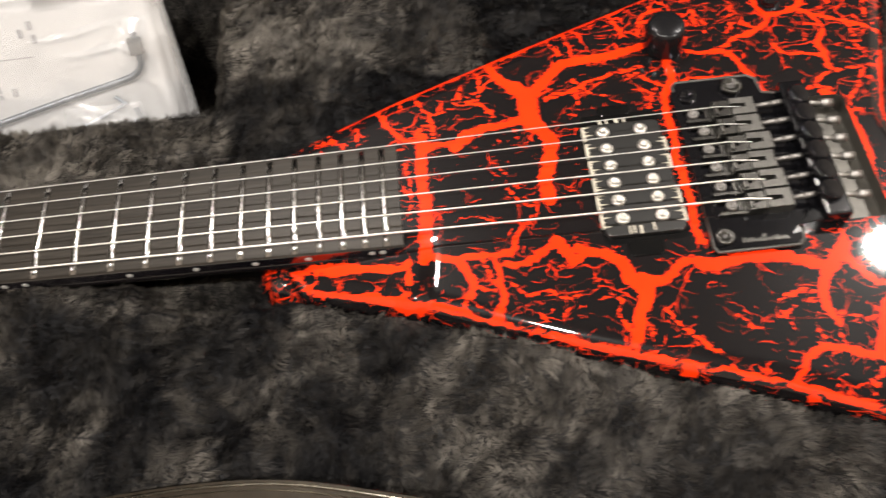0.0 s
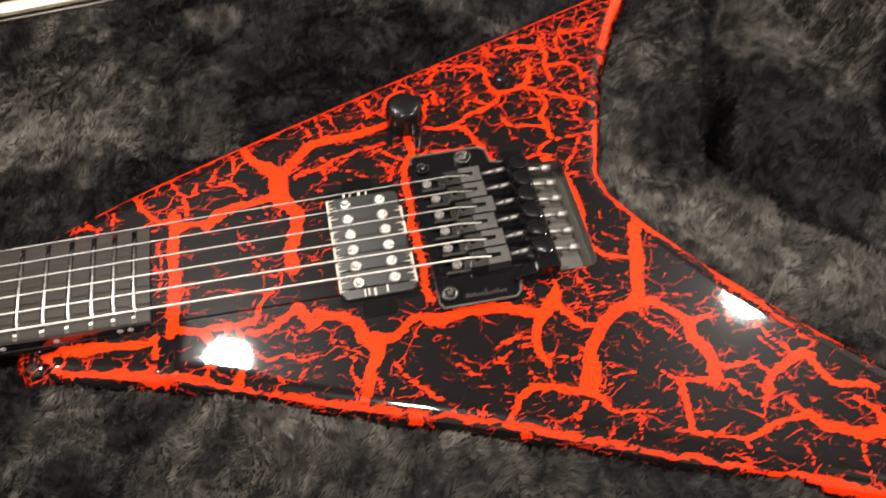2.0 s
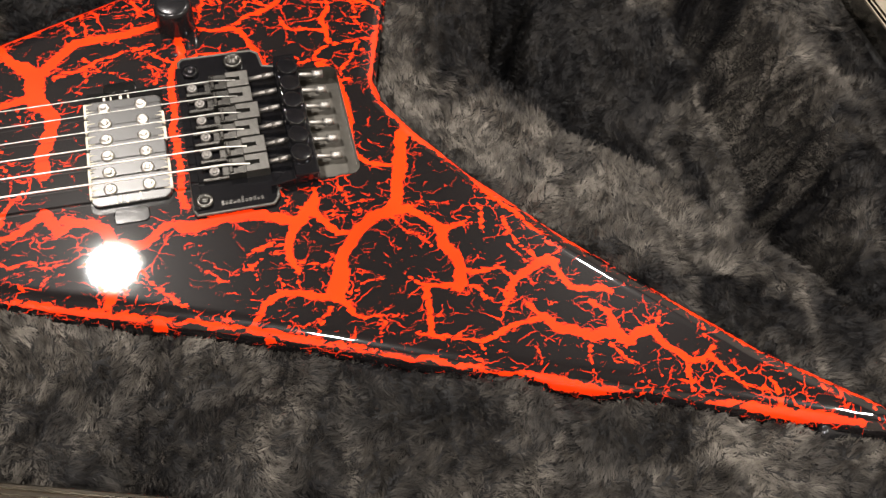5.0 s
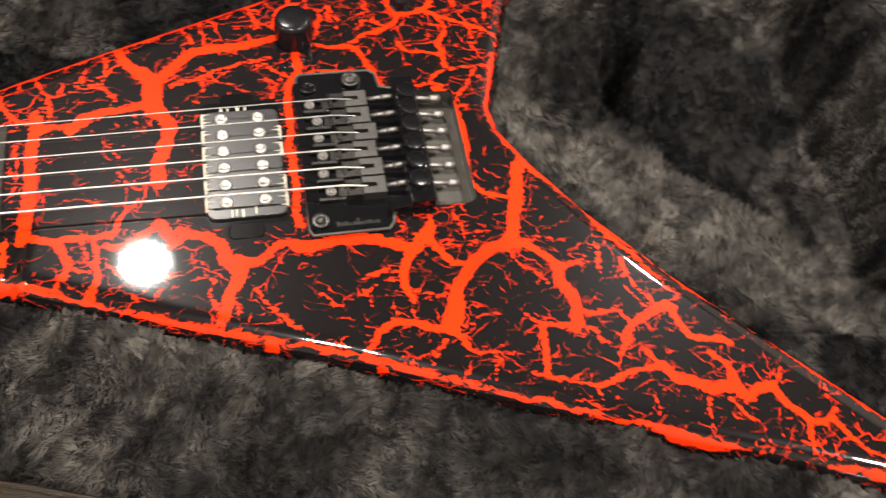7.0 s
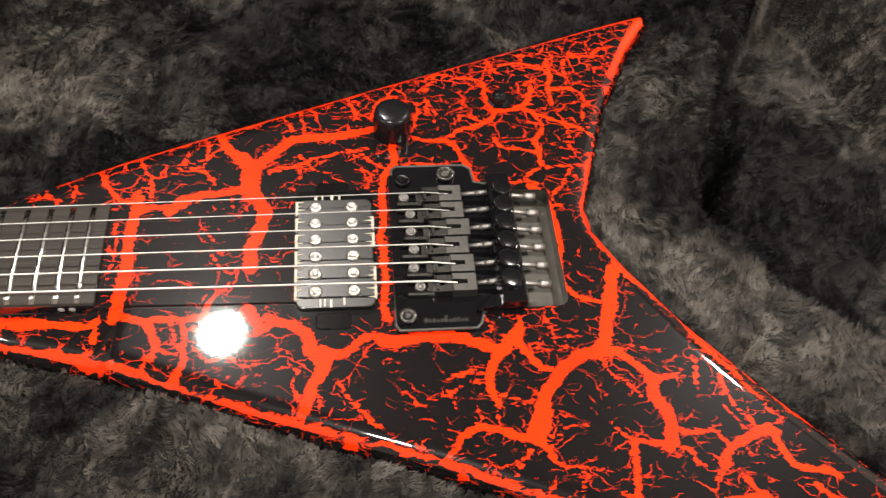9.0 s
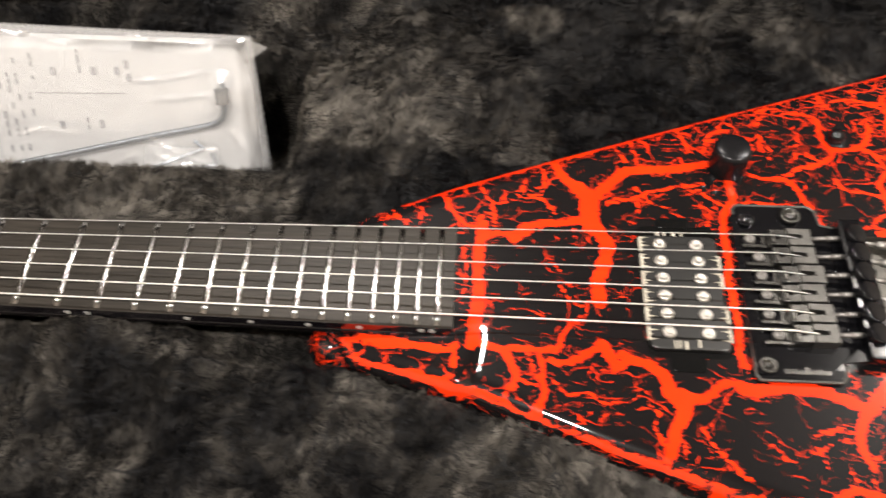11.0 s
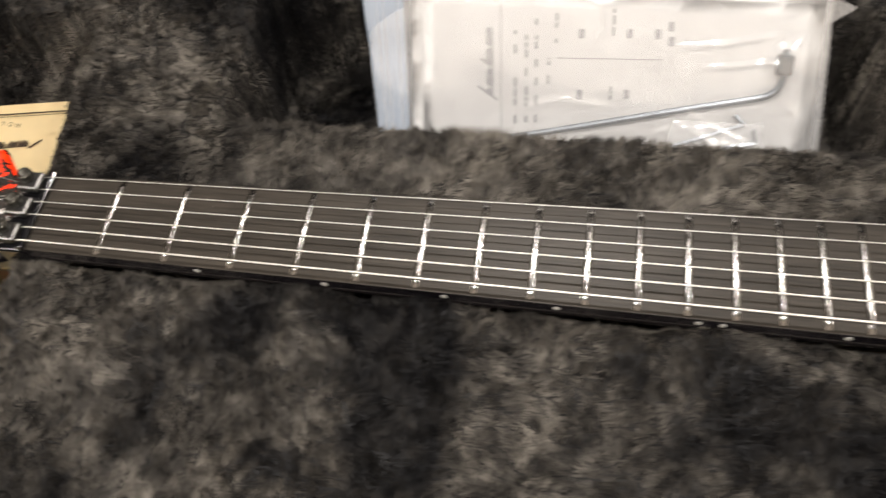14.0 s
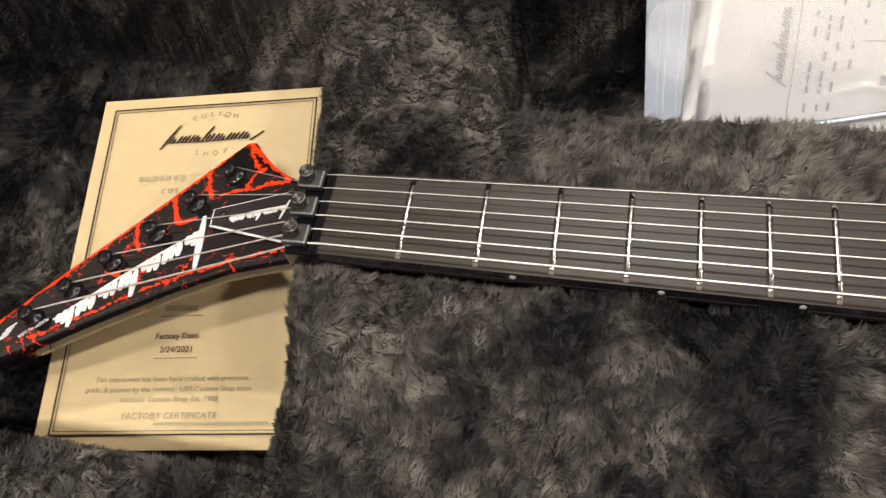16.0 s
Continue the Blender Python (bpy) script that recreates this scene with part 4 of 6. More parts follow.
def guitar_body():
    loop = smooth_line(OUTLINE, 0.002, True, False)
    ahead = np.roll(loop, -1, 0) - np.roll(loop, 1, 0)
    normal = np.column_stack([ahead[:, 1], -ahead[:, 0]])
    normal /= np.linalg.norm(normal, axis=1)[:, None]   # towards the inside (the outline runs clockwise)
    if not inside(loop[40:41] + 0.002 * normal[40:41], OUTLINE)[0]:
        normal = -normal
    points = [loop]
    bevel, drop = 0.0110, 0.0070
    for d in (0.0005, 0.0014, 0.0028, 0.0045, 0.0065, 0.0087, 0.0110):
        ring = loop + d * normal
        points.append(ring[np.abs(signed(ring, OUTLINE) + d) < 0.0001])
    gx, gy = np.meshgrid(np.arange(0.43, 0.97, 0.0014), np.arange(-0.245, 0.18, 0.0014), indexing="ij")
    grid = np.column_stack([gx.ravel(), gy.ravel()])
    points.append(grid[signed(grid, OUTLINE) < -0.0120])
    flat = np.concatenate(points)
    count = len(loop)
    from mathutils import geometry
    hole = tremolo_recess(0.0015)
    flat = np.concatenate([flat[: count], hole, flat[count:]])
    edges = [(k, (k + 1) % count) for k in range(count)] + [(count + k, count + (k + 1) % len(hole)) for k in range(len(hole))]
    verts, _, faces, *_ = geometry.delaunay_2d_cdt([Vector(v) for v in flat], edges, [], 1, 1e-6)
    q = np.array([tuple(v) for v in verts])
    middle = np.array([q[list(f)].mean(0) for f in faces])
    faces = [f for f, gone in zip(faces, inside(middle, hole)) if not gone]
    d = np.clip(-signed(q, OUTLINE), 0, bevel)
    # the near edges are rounded further down
    south = np.clip(-(signed(q + (0, 0.0008), OUTLINE) - signed(q - (0, 0.0008), OUTLINE)) / 0.0016, 0, 1)
    drop = drop + 0.0030 * step01(south, 0.3, 0.9) * step01(q[:, 0], 0.45, 0.49)
    z = TOP - drop * (1 - np.sqrt(np.clip(1 - (1 - d / bevel) ** 2, 0, 1)))
    # its inner edge is eased along the neck
    ease = 0.0030
    off = np.clip(np.hypot(np.clip(q[:, 0] - 0.4895, 0, None), np.clip(-0.0278 - q[:, 1], 0, None)), 0, ease)
    fall = 0.0034 * (1 - np.sqrt(np.clip(1 - (1 - off / ease) ** 2, 0, 1))) * (q[:, 1] < 0.0) + shoulder(q)
    z = z - fall
    co = np.column_stack([q, z]).tolist()
    faces = [list(f) for f in faces]
    # sides and back
    base = len(co)
    for level in (TOP - 0.014, TOP - 0.036):
        co += [(a, b, min(level, c - 0.003)) for (a, b), c in zip(loop, z)]
    rings = [list(range(count))] + [list(range(base + k * count, base + (k + 1) * count)) for k in range(2)]
    for hi, lo in zip(rings, rings[1:]):
        faces += [(hi[k], lo[k], lo[(k + 1) % count], hi[(k + 1) % count]) for k in range(count)]
    back = len(co)
    co += [(a, b, TOP - 0.036 - 0.002 * min(1.0, e / 0.004)) for (a, b), e in zip(q, d)]
    faces += [tuple(back + v for v in reversed(f)) for f in faces[: len(faces) - 2 * count]]
    me = mesh_of("body", co, faces, CRACKLE, True)
    plan = np.array([(a, b) for a, b, _ in co])
    height = np.array([c for _, _, c in co])
    # the runs of the cracks were laid out on the flat top; on the deep near edges they follow its slope
    facing = step01(-(signed(plan + (0, 0.0008), OUTLINE) - signed(plan - (0, 0.0008), OUTLINE)) / 0.0016, 0.6, 0.9)
    sunk = (facing * np.clip(TOP - shoulder(plan) - height, 0, 0.009))[:, None]
    field = crack_field(plan + sunk * ((0.615, -0.250) - plan) / 0.345)
    lower = TOP - shoulder(plan) - 0.0034 - 0.0056 * step01(soft_noise(plan, 70, 36), 0.15, 0.35)
    field = np.where(height < lower, np.maximum(field, 0.0006 + 0.9 * (lower - height)), field)
    horn = step01(plan[:, 1], 0.05, 0.12) * 0.13
    for name, values in (("vein", field), ("fine", horn)):
        me.attributes.new(name, "FLOAT", "POINT").data.foreach_set("value", values.astype(np.float32))
    bm = bmesh.new()
    bm.from_mesh(me)
    bmesh.ops.recalc_face_normals(bm, faces=bm.faces)
    bm.to_mesh(me)
    bm.free()
    return tagged(fix(new("body", me)), "glossy black lacquer body crazed with bright red cracks")


def fretboard():
    bm = bmesh.new()
    rows = []
    radius = 0.40
    for x in np.linspace(-0.001, 0.4935, 60):
        w = half_width(x)
        ring = []
        for u in np.linspace(-1, 1, 13):
            y = u * w
            ring.append(bm.verts.new((x, y, BOARD - (radius - math.sqrt(radius**2 - y * y)))))
        ring.append(bm.verts.new((x, w, BOARD - 0.0065)))
        ring.insert(0, bm.verts.new((x, -w, BOARD - 0.0065)))
        rows.append(ring)
    for a, b in zip(rows, rows[1:]):
        for k in range(len(a) - 1):
            bm.faces.new((a[k], b[k], b[k + 1], a[k + 1]))
        bm.faces.new((a[-1], b[-1], b[0], a[0]))
    bm.faces.new(rows[0])
    bm.faces.new(rows[-1][::-1])
    bmesh.ops.recalc_face_normals(bm, faces=bm.faces)
    board = fix(part("fretboard", bm, EBONY, None, "dark ebony fretboard with a satin sheen"))
    board.data.materials.append(LACQUER)
    for face in board.data.polygons:
        face.material_index = int(abs(face.normal.y) > 0.8)
    for n in range(1, 25):
        x, w = fret_x(n), half_width(fret_x(n)) - 0.0012
        bm = bmesh.new()
        rings = []
        for u in np.linspace(-1, 1, 11):
            y = u * w
            z = BOARD - (radius - math.sqrt(radius**2 - y * y))
            tall = 0.0011 * min(1.0, (1 - abs(u)) * 16 + 0.15)
            rings.append([bm.verts.new((x + a * 0.0014, y, z + b * tall)) for a, b in ((-1, -0.1), (-0.93, 0.42), (-0.7, 0.78), (-0.3, 0.97), (0.3, 0.97), (0.7, 0.78), (0.93, 0.42), (1, -0.1))])
        for a, b in zip(rings, rings[1:]):
            for k in range(7):
                bm.faces.new((a[k], a[k + 1], b[k + 1], b[k]))
        bm.faces.new(rings[0])
        bm.faces.new(rings[-1][::-1])
        bmesh.ops.recalc_face_normals(bm, faces=bm.faces)
        fix(part("fret", bm, FRET_WIRE, None, "polished nickel-silver fret", True))


def neck():
    bm = bmesh.new()
    rows = []
    for x in np.linspace(-0.004, 0.478, 40):
        w = half_width(max(x, 0))
        deep = 0.0135 + 0.004 * x / 0.48 + 0.012 * max(0, (x - 0.40) / 0.08) ** 2
        rows.append([bm.verts.new((x, -w * math.cos(a), BOARD - 0.0066 - deep * math.sin(a) ** 0.8)) for a in np.linspace(0, math.pi, 15)])
    for a, b in zip(rows, rows[1:]):
        for k in range(14):
            bm.faces.new((a[k], a[k + 1], b[k + 1], b[k]))
        bm.faces.new((a[14], a[0], b[0], b[14]))
    bm.faces.new(rows[0])
    bm.faces.new(rows[-1][::-1])
    bmesh.ops.recalc_face_normals(bm, faces=bm.faces)
    ob = fix(part("neck", bm, CRACKLE, None, "crackle-lacquered neck", True))
    q = np.array([v.co[:2] for v in ob.data.vertices])
    ob.data.attributes.new("vein", "FLOAT", "POINT").data.foreach_set("value", np.full(len(q), 0.05, np.float32))
    ob.data.attributes.new("fine", "FLOAT", "POINT").data.foreach_set("value", np.full(len(q), -1.0, np.float32))
    # the carved heel under the lower shoulder
    bm = bmesh.new()
    bmesh.ops.create_icosphere(bm, subdivisions=4, radius=1.0, matrix=Matrix.LocRotScale((0.4425, -0.0225, 0.0680), None, (0.0215, 0.0200, 0.0160)))
    ob = fix(part("neck_heel", bm, CRACKLE, None, "rounded red-crackled neck heel", True))
    q = np.array([v.co[:] for v in ob.data.vertices])
    # few red cracks: the extra black stands in for shade on the heel
    ob.data.attributes.new("vein", "FLOAT", "POINT").data.foreach_set("value", (0.0016 + 0.0030 * soft_noise(q[:, [0, 2]], 130, 41)).astype(np.float32))
    ob.data.attributes.new("fine", "FLOAT", "POINT").data.foreach_set("value", np.full(len(q), 0.05, np.float32))


guitar_body()
fretboard()
neck()


# ---- the guitar's fittings ----
CLAMP = material("clamp_metal", (0.10, 0.10, 0.097), 0.34, 0.9, scale=300, vary=0.2)
BRIGHT_STEEL = material("bright_steel", (0.36, 0.35, 0.335), 0.48, 1.0, scale=500, vary=0.12)
RECESS = material("recess_steel", (0.075, 0.070, 0.060), 0.38, 0.4, scale=160, vary=0.3)
SATIN_GREY = material("satin_grey_steel", (0.092, 0.089, 0.083), 0.42, 0.8, scale=500, vary=0.3, bump=0.1)
AGED_STEEL = material("aged_bolt_steel", (0.07, 0.067, 0.058), 0.30, 0.9, scale=400, vary=0.4)
BOBBIN = material("bobbin_plastic", (0.007, 0.007, 0.0065), 0.29, scale=260, vary=0.3, bump=0.02, spec=0.75)
POLE = material("pole_nickel", (0.58, 0.56, 0.52), 0.34, 1.0, scale=600, vary=0.3)
WHITE_PRINT = material("white_print", (0.60, 0.59, 0.58), 0.4, scale=300, vary=0.08)
FADED_INK = material("faded_ink", (0.30, 0.25, 0.15), 0.7, spec=0.2)


def under(ob, parent, place=None):
    ob.parent = parent
    if place is not None:
        ob.matrix_local = place
    return ob


def pickup():
    base = fix(part("pickup", slab(rounded(0.5835, 0.6225, -0.0385, 0.0355, 0.004), 0.088, 0.0976, 0.0004), BLACK_PLASTIC, None, "black open-coil humbucking pickup"))
    for y0, y1 in ((-0.0455, -0.037), (0.034, 0.0405)):
        under(part("mounting_tab", slab(rounded(0.5935, 0.6100, y0, y1, 0.0025), 0.094, 0.0981, 0.0006), BLACK_PLASTIC), base)
    under(part("bobbin", slab(rounded(0.5845, 0.6215, -0.0350, 0.0285, 0.0035), 0.0955, 0.0996, 0.0008), BOBBIN, None, "satin black bobbin pair"), base)
    for k in range(6):
        y = -0.0263 + 0.00988 * k
        for x in (0.5935, 0.6115):
            under(part("pole_screw", lathe(((0.0032, 0.0), (0.0032, 0.0008), (0.0026, 0.0014), (0.0015, 0.0015), (0.0013, 0.0005), (0.0002, 0.0005)), 18), POLE, None, "domed nickel pole screw", True), base,
                  Matrix.Translation((x, y, 0.0994)))
        # dried wax drawn out from the bobbin's edges between the strings
        for x0, way, rows in ((0.5843, 1, (0, 1, 2, 3, 4, 5)), (0.6217, -1, (0, 1, 3, 4))):
            if k in rows:
                bm = bmesh.new()
                for j in range(4):
                    yy = y - 0.0038 + 0.0024 * j + 0.0005 * math.sin(7.0 * k + 3.1 * j)
                    long = (0.0040, 0.0018, 0.0046, 0.0024)[(k + j) % 4]
                    z = 0.09975
                    a, b, c = bm.verts.new((x0 - way * 0.0004, yy - 0.0007, z)), bm.verts.new((x0 - way * 0.0004, yy + 0.0007, z)), bm.verts.new((x0 + way * long, yy + 0.0002, z))
                    d = bm.verts.new((x0 + way * 0.0006, yy, z + 0.0007))
                    for f in ((a, b, d), (b, c, d), (c, a, d), (a, c, b)):
                        bm.faces.new(f)
                box(bm, x0 - 0.0006, x0 + 0.0006, y - 0.0042, y + 0.0036, 0.0980, 0.0999, 0.0003)
                bmesh.ops.recalc_face_normals(bm, faces=bm.faces)
                under(part("wax_spot", bm, material_of("dried_glue"), None, "cream dried wax"), base)
    for x, w, y in ((0.5955, 0.0007, -0.0348), (0.5975, 0.0007, -0.0345), (0.6003, 0.0010, -0.0350), (0.6065, 0.0008, -0.0340)):
        under(part("wire_end", box(bmesh.new(), x, x + w, y, y + 0.0042, 0.0990, 0.1000, 0.0002), material_of("dried_glue")), base)
    for x, w in ((0.5930, 0.0012), (0.5965, 0.0008), (0.6010, 0.0014), (0.6050, 0.0009)):
        under(part("wire_end", box(bmesh.new(), x, x + w, 0.0285, 0.0318, 0.0972, 0.0980, 0.0002), material_of("dried_glue")), base)


def material_of(name):
    return bpy.data.materials[name]


material("dried_glue", (0.62, 0.58, 0.48), 0.45, scale=600, vary=0.2)


def bridge():
    recess = bmesh.new()
    hole = tremolo_recess(0.004)
    n = len(hole)
    top = [recess.verts.new((x, y, TOP)) for x, y in hole]
    low = [recess.verts.new((x, y, TOP - 0.009)) for x, y in hole]
    for k in range(n):
        recess.faces.new((top[k], top[(k + 1) % n], low[(k + 1) % n], low[k]))
    recess.faces.new(low)
    fix(part("tremolo_recess", recess, RECESS, None, "grey routed recess behind the bridge"))
    plate = smooth_line(((0.6345, 0.0492), (0.6705, 0.0495), (0.6738, 0.0470), (0.6750, 0.0380), (0.690, 0.0345), (0.690, -0.034), (0.676, -0.0375), (0.6715, -0.0405),
                         (0.6705, -0.0455), (0.668, -0.0485), (0.632, -0.0485), (0.6305, -0.046), (0.6325, 0.0470)), 0.002, True, False)
    base = fix(part("bridge", slab(plate, 0.0965, 0.0992, 0.0008), PLATE, None, "black double-locking tremolo bridge"))
    # a lip of paler metal draws in the highlights along the plate's edge
    lip = bpy.data.curves.new("plate_lip", "CURVE")
    lip.dimensions, lip.bevel_depth, lip.bevel_resolution = "3D", 0.0008, 2
    sp = lip.splines.new("POLY")
    sp.points.add(len(plate) - 1)
    sp.use_cyclic_u = True
    for p, (x, y) in zip(sp.points, plate):
        p.co = (x, y, 0.0990, 1)
    tmp = bpy.data.objects.new("plate_lip", lip)
    me = bpy.data.meshes.new_from_object(tmp)
    bpy.data.objects.remove(tmp)
    me.materials.clear()
    me.materials.append(SATIN_GREY)
    me.polygons.foreach_set("use_smooth", [True] * len(me.polygons))
    under(tagged(new("plate_lip", me), "rounded plate edge, lighter grey for its highlights"), base)
    under(part("knife_edge", boxed(0.6305, 0.6345, -0.046, 0.043, 0.0992, 0.1000, 0.0003), PLATE), base)
    for k in range(6):
        y = -0.0267 + 0.01068 * k
        x = 0.6355 + (0.0012 if k in (0, 1, 3) else -0.0006 * k * 0.4)
        rails = bmesh.new()
        for y0, y1 in ((-0.0044, -0.0024), (0.0024, 0.0044)):
            box(rails, x, x + 0.0128, y + y0, y + y1, 0.0990, 0.1012, 0.0004)
        box(rails, x + 0.0095, x + 0.0215, y - 0.0046, y + 0.0046, 0.0990, 0.1008, 0.0004)
        under(part("saddle", rails, GUNMETAL, None, "dark grey string saddle"), base)
        bm = box(bmesh.new(), x + 0.0130, x + 0.0150, y - 0.0040, y + 0.0040, 0.1008, 0.1054, 0.0007)
        under(part("string_rest", bm, GUNMETAL), base)
        fork = smooth_line(((x + 0.0125, y + 0.0046), (x + 0.0215, y + 0.0046), (x + 0.0215, y - 0.0046), (x + 0.0125, y - 0.0046), (x + 0.0125, y - 0.0018), (x + 0.0175, y - 0.0018),
                            (x + 0.0175, y + 0.0018), (x + 0.0125, y + 0.0018)), 0.002, True, False)
        under(part("saddle_fork", slab(fork, 0.1004, 0.1043, 0.0004), GUNMETAL), base)
        clamp = smooth_line(((x + 0.0210, y + 0.0049), (x + 0.0325, y + 0.0049), (x + 0.0325, y - 0.0049), (x + 0.0210, y - 0.0049), (x + 0.0210, y - 0.0016), (x + 0.0285, y - 0.0016),
                             (x + 0.0285, y + 0.0016), (x + 0.0210, y + 0.0016)), 0.002, True, False)
        under(part("string_block", slab(clamp, 0.0992, 0.1052, 0.0005), SATIN_GREY), base)
        screw = lathe(((0.0026, 0.0), (0.0026, 0.0022), (0.0023, 0.0026), (0.0013, 0.0026), (0.0012, 0.0012)), 16)
        under(part("saddle_screw", screw, STEEL, None, "", True), base, Matrix.Translation((x + (0.0035 if k % 2 else 0.0060), y, 0.0998)))
        bm = rod(bmesh.new(), (x + 0.032, y, 0.1030), (0.6795, y, 0.1046), 0.0012, sides=14)
        rod(bm, (0.6740, y, 0.1037), (0.6800, y, 0.1046), 0.0016, 0.0012, 14)
        under(part("lock_screw", bm, STEEL, None, "steel string-lock screw", True), base)
        bm = rod(bmesh.new(), (0.690, y, 0.1020), (0.7015, y - 0.0002, 0.1000), 0.0012, sides=12)
        rod(bm, (0.7000, y, 0.1002), (0.7055, y, 0.0996), 0.0021, sides=14)
        under(part("spring_screw", bm, BRIGHT_STEEL, None, "", True), base)
        cap = lathe(((0.0048, -0.006), (0.0053, -0.0054), (0.0054, -0.0004), (0.0051, 0.0001), (0.0044, 0.0002), (0.0010, 0.0002)), 26)
        under(part("fine_tuner", cap, PLATE, None, "black fine-tuner thumbscrew", True), base, Matrix.Translation((0.6875 - 0.0004 * (5 - k), y * 1.03, 0.1090)) @ pose(0, 0, 0, 0, 11, 0))
    bm = box(bmesh.new(), 0.6805, 0.6925, -0.0395, 0.0375, 0.0985, 0.1065, 0.0012)
    under(part("fine_tuner_bar", bm, PLATE), base)
    wedge = smooth_line(((0.668, -0.0410), (0.676, -0.0330), (0.690, -0.0325), (0.690, -0.0370), (0.678, -0.0395)), 0.003, True, False)
    under(part("base_shoulder", slab(wedge, 0.0975, 0.1030, 0.0006), PLATE), base)
    for y in (-0.0415, 0.0395):
        stud = lathe(((0.0042, 0.0), (0.0042, 0.0016), (0.0037, 0.0020), (0.0021, 0.0020), (0.0019, 0.0004), (0.0003, 0.0004)), 24)
        under(part("pivot_stud", stud, GUNMETAL if y < 0 else PLATE, None, "steel pivot stud", True), base, Matrix.Translation((0.6360 if y < 0 else 0.6380, y, 0.0992)))
    arm_socket = lathe(((0.0050, 0.0), (0.0050, 0.0022), (0.0045, 0.0028), (0.0034, 0.0028), (0.0032, 0.0003), (0.0003, 0.0003)), 24)
    under(part("arm_socket", arm_socket, GUNMETAL, None, "tremolo-arm socket ring", True), base, Matrix.Translation((0.6605, 0.0425, 0.0992)))
    bm = bmesh.new()
    for k in range(11):
        h = 0.0011 + 0.0009 * (k in (0, 5)) + 0.0004 * (k % 3)
        box(bm, 0.6435 + 0.0019 * k, 0.6448 + 0.0019 * k, -0.0450, -0.0450 + 1.3 * h, 0.0991, 0.09935)
    under(part("maker_mark", bm, GUNMETAL, None, "grey etched mark"), base)


GUNMETAL = material("gunmetal", (0.075, 0.073, 0.068), 0.27, 0.85, scale=300, vary=0.3, bump=0.1)


def controls():
    m = Matrix.Translation((0.6345, 0.0765, TOP)) @ Matrix.Diagonal((1.02, 1.02, 0.96, 1))
    bm = lathe(((0.0098, 0.0), (0.0100, 0.0010), (0.0097, 0.0080), (0.0095, 0.0142), (0.0088, 0.0158), (0.0072, 0.0164), (0.0030, 0.0166)), 40)
    knob = fix(part("volume_knob", bm, BLACK_METAL, None, "black domed metal control knob", True))
    knob.data.transform(m)
    bm = bmesh.new()
    for k in range(30):
        a = 2 * math.pi * k / 30
        box(bm, 0.0093, 0.0098, -0.0003, 0.0003, 0.0018, 0.0125, 0.0, pose(0, 0, 0, 0, 0, math.degrees(a)))
    bmesh.ops.transform(bm, matrix=m, verts=bm.verts)
    under(part("knurling", bm, BLACK_METAL), knob)
    m = Matrix.Translation((0.6955, 0.0975, TOP))
    nut = lathe(((0.0062, 0.0), (0.0062, 0.0006), (0.0048, 0.0008), (0.0048, 0.0024), (0.0040, 0.0030)), 6)
    bmesh.ops.transform(nut, matrix=m, verts=nut.verts)
    switch = fix(part("toggle_switch", nut, BLACK_METAL, None, "small black toggle switch"))
    stem = lathe(((0.0042, 0.0024), (0.0042, 0.0040), (0.0036, 0.0054), (0.0022, 0.0062), (0.0004, 0.0064)), 22)
    bmesh.ops.transform(stem, matrix=m, verts=stem.verts)
    under(part("switch_stem", stem, PLATE, None, "", True), switch)
    for x, y, turn in ((0.8040, -0.0833, 48), (0.9, -0.2145, 160)):
        pin = lathe(((0.0035, -0.012), (0.0032, 0.0), (0.0055, 0.0040), (0.0062, 0.0065), (0.0050, 0.0085), (0.0020, 0.0092)), 24, pose(x, y, TOP - 0.0115) @ pose(0, 0, 0, 0, 0, turn) @ pose(0, 0, 0, 0, 90, 0))
        fix(part("strap_button", pin, BLACK_METAL, None, "black strap button", True))


NUT_Y = [0.0182 - 0.00728 * k for k in range(6)]


def head_z(x):
    return 0.092 + 0.26 * x


POSTS = ((-0.0632, 0.0307), (-0.0818, 0.0154), (-0.0999, -0.0014), (-0.1220, -0.0173), (-0.1413, -0.0329), (-0.1603, -0.0481))


def strings():
    gauges = (0.00020, 0.00023, 0.00028, 0.00034, 0.00042, 0.00052)
    for k, r in enumerate(gauges):
        y0, y1 = NUT_Y[k], 0.0267 - 0.01068 * k
        px, py = POSTS[k]
        pz = head_z(px) + 0.0042
        run = [(px, py + 0.0028, pz), (-0.020, y0 * 0.98 + (py - y0) * 0.02, head_z(-0.02) + 0.008), (-0.010, y0, 0.1016), (0.0, y0, 0.1026), (0.6485, y1, 0.1057 + 0.0001 * k), (0.660, y1, 0.1040)]
        cu = bpy.data.curves.new("string", "CURVE")
        cu.dimensions, cu.bevel_depth, cu.bevel_resolution, cu.use_fill_caps = "3D", r, 2, True
        sp = cu.splines.new("POLY")
        sp.points.add(len(run) - 1)
        for p, c in zip(sp.points, run):
            p.co = (*c, 1)
        tmp = bpy.data.objects.new("string", cu)
        me = bpy.data.meshes.new_from_object(tmp)
        bpy.data.objects.remove(tmp)
        me.name = "string"
        me.materials.clear()
        me.materials.append(STRING_WOUND if k > 2 else STRING)
        me.polygons.foreach_set("use_smooth", [True] * len(me.polygons))
        fix(tagged(new("string", me), "wound steel string" if k > 2 else "plain steel string"))


STRING = material("string_steel", (0.64, 0.628, 0.608), 0.48, 1.0)
STRING_WOUND = material("string_wound", (0.70, 0.675, 0.64), 0.50, 1.0, scale=2500, vary=0.3)
DOT = material("pearl_dot", (0.42, 0.42, 0.40), 0.35)


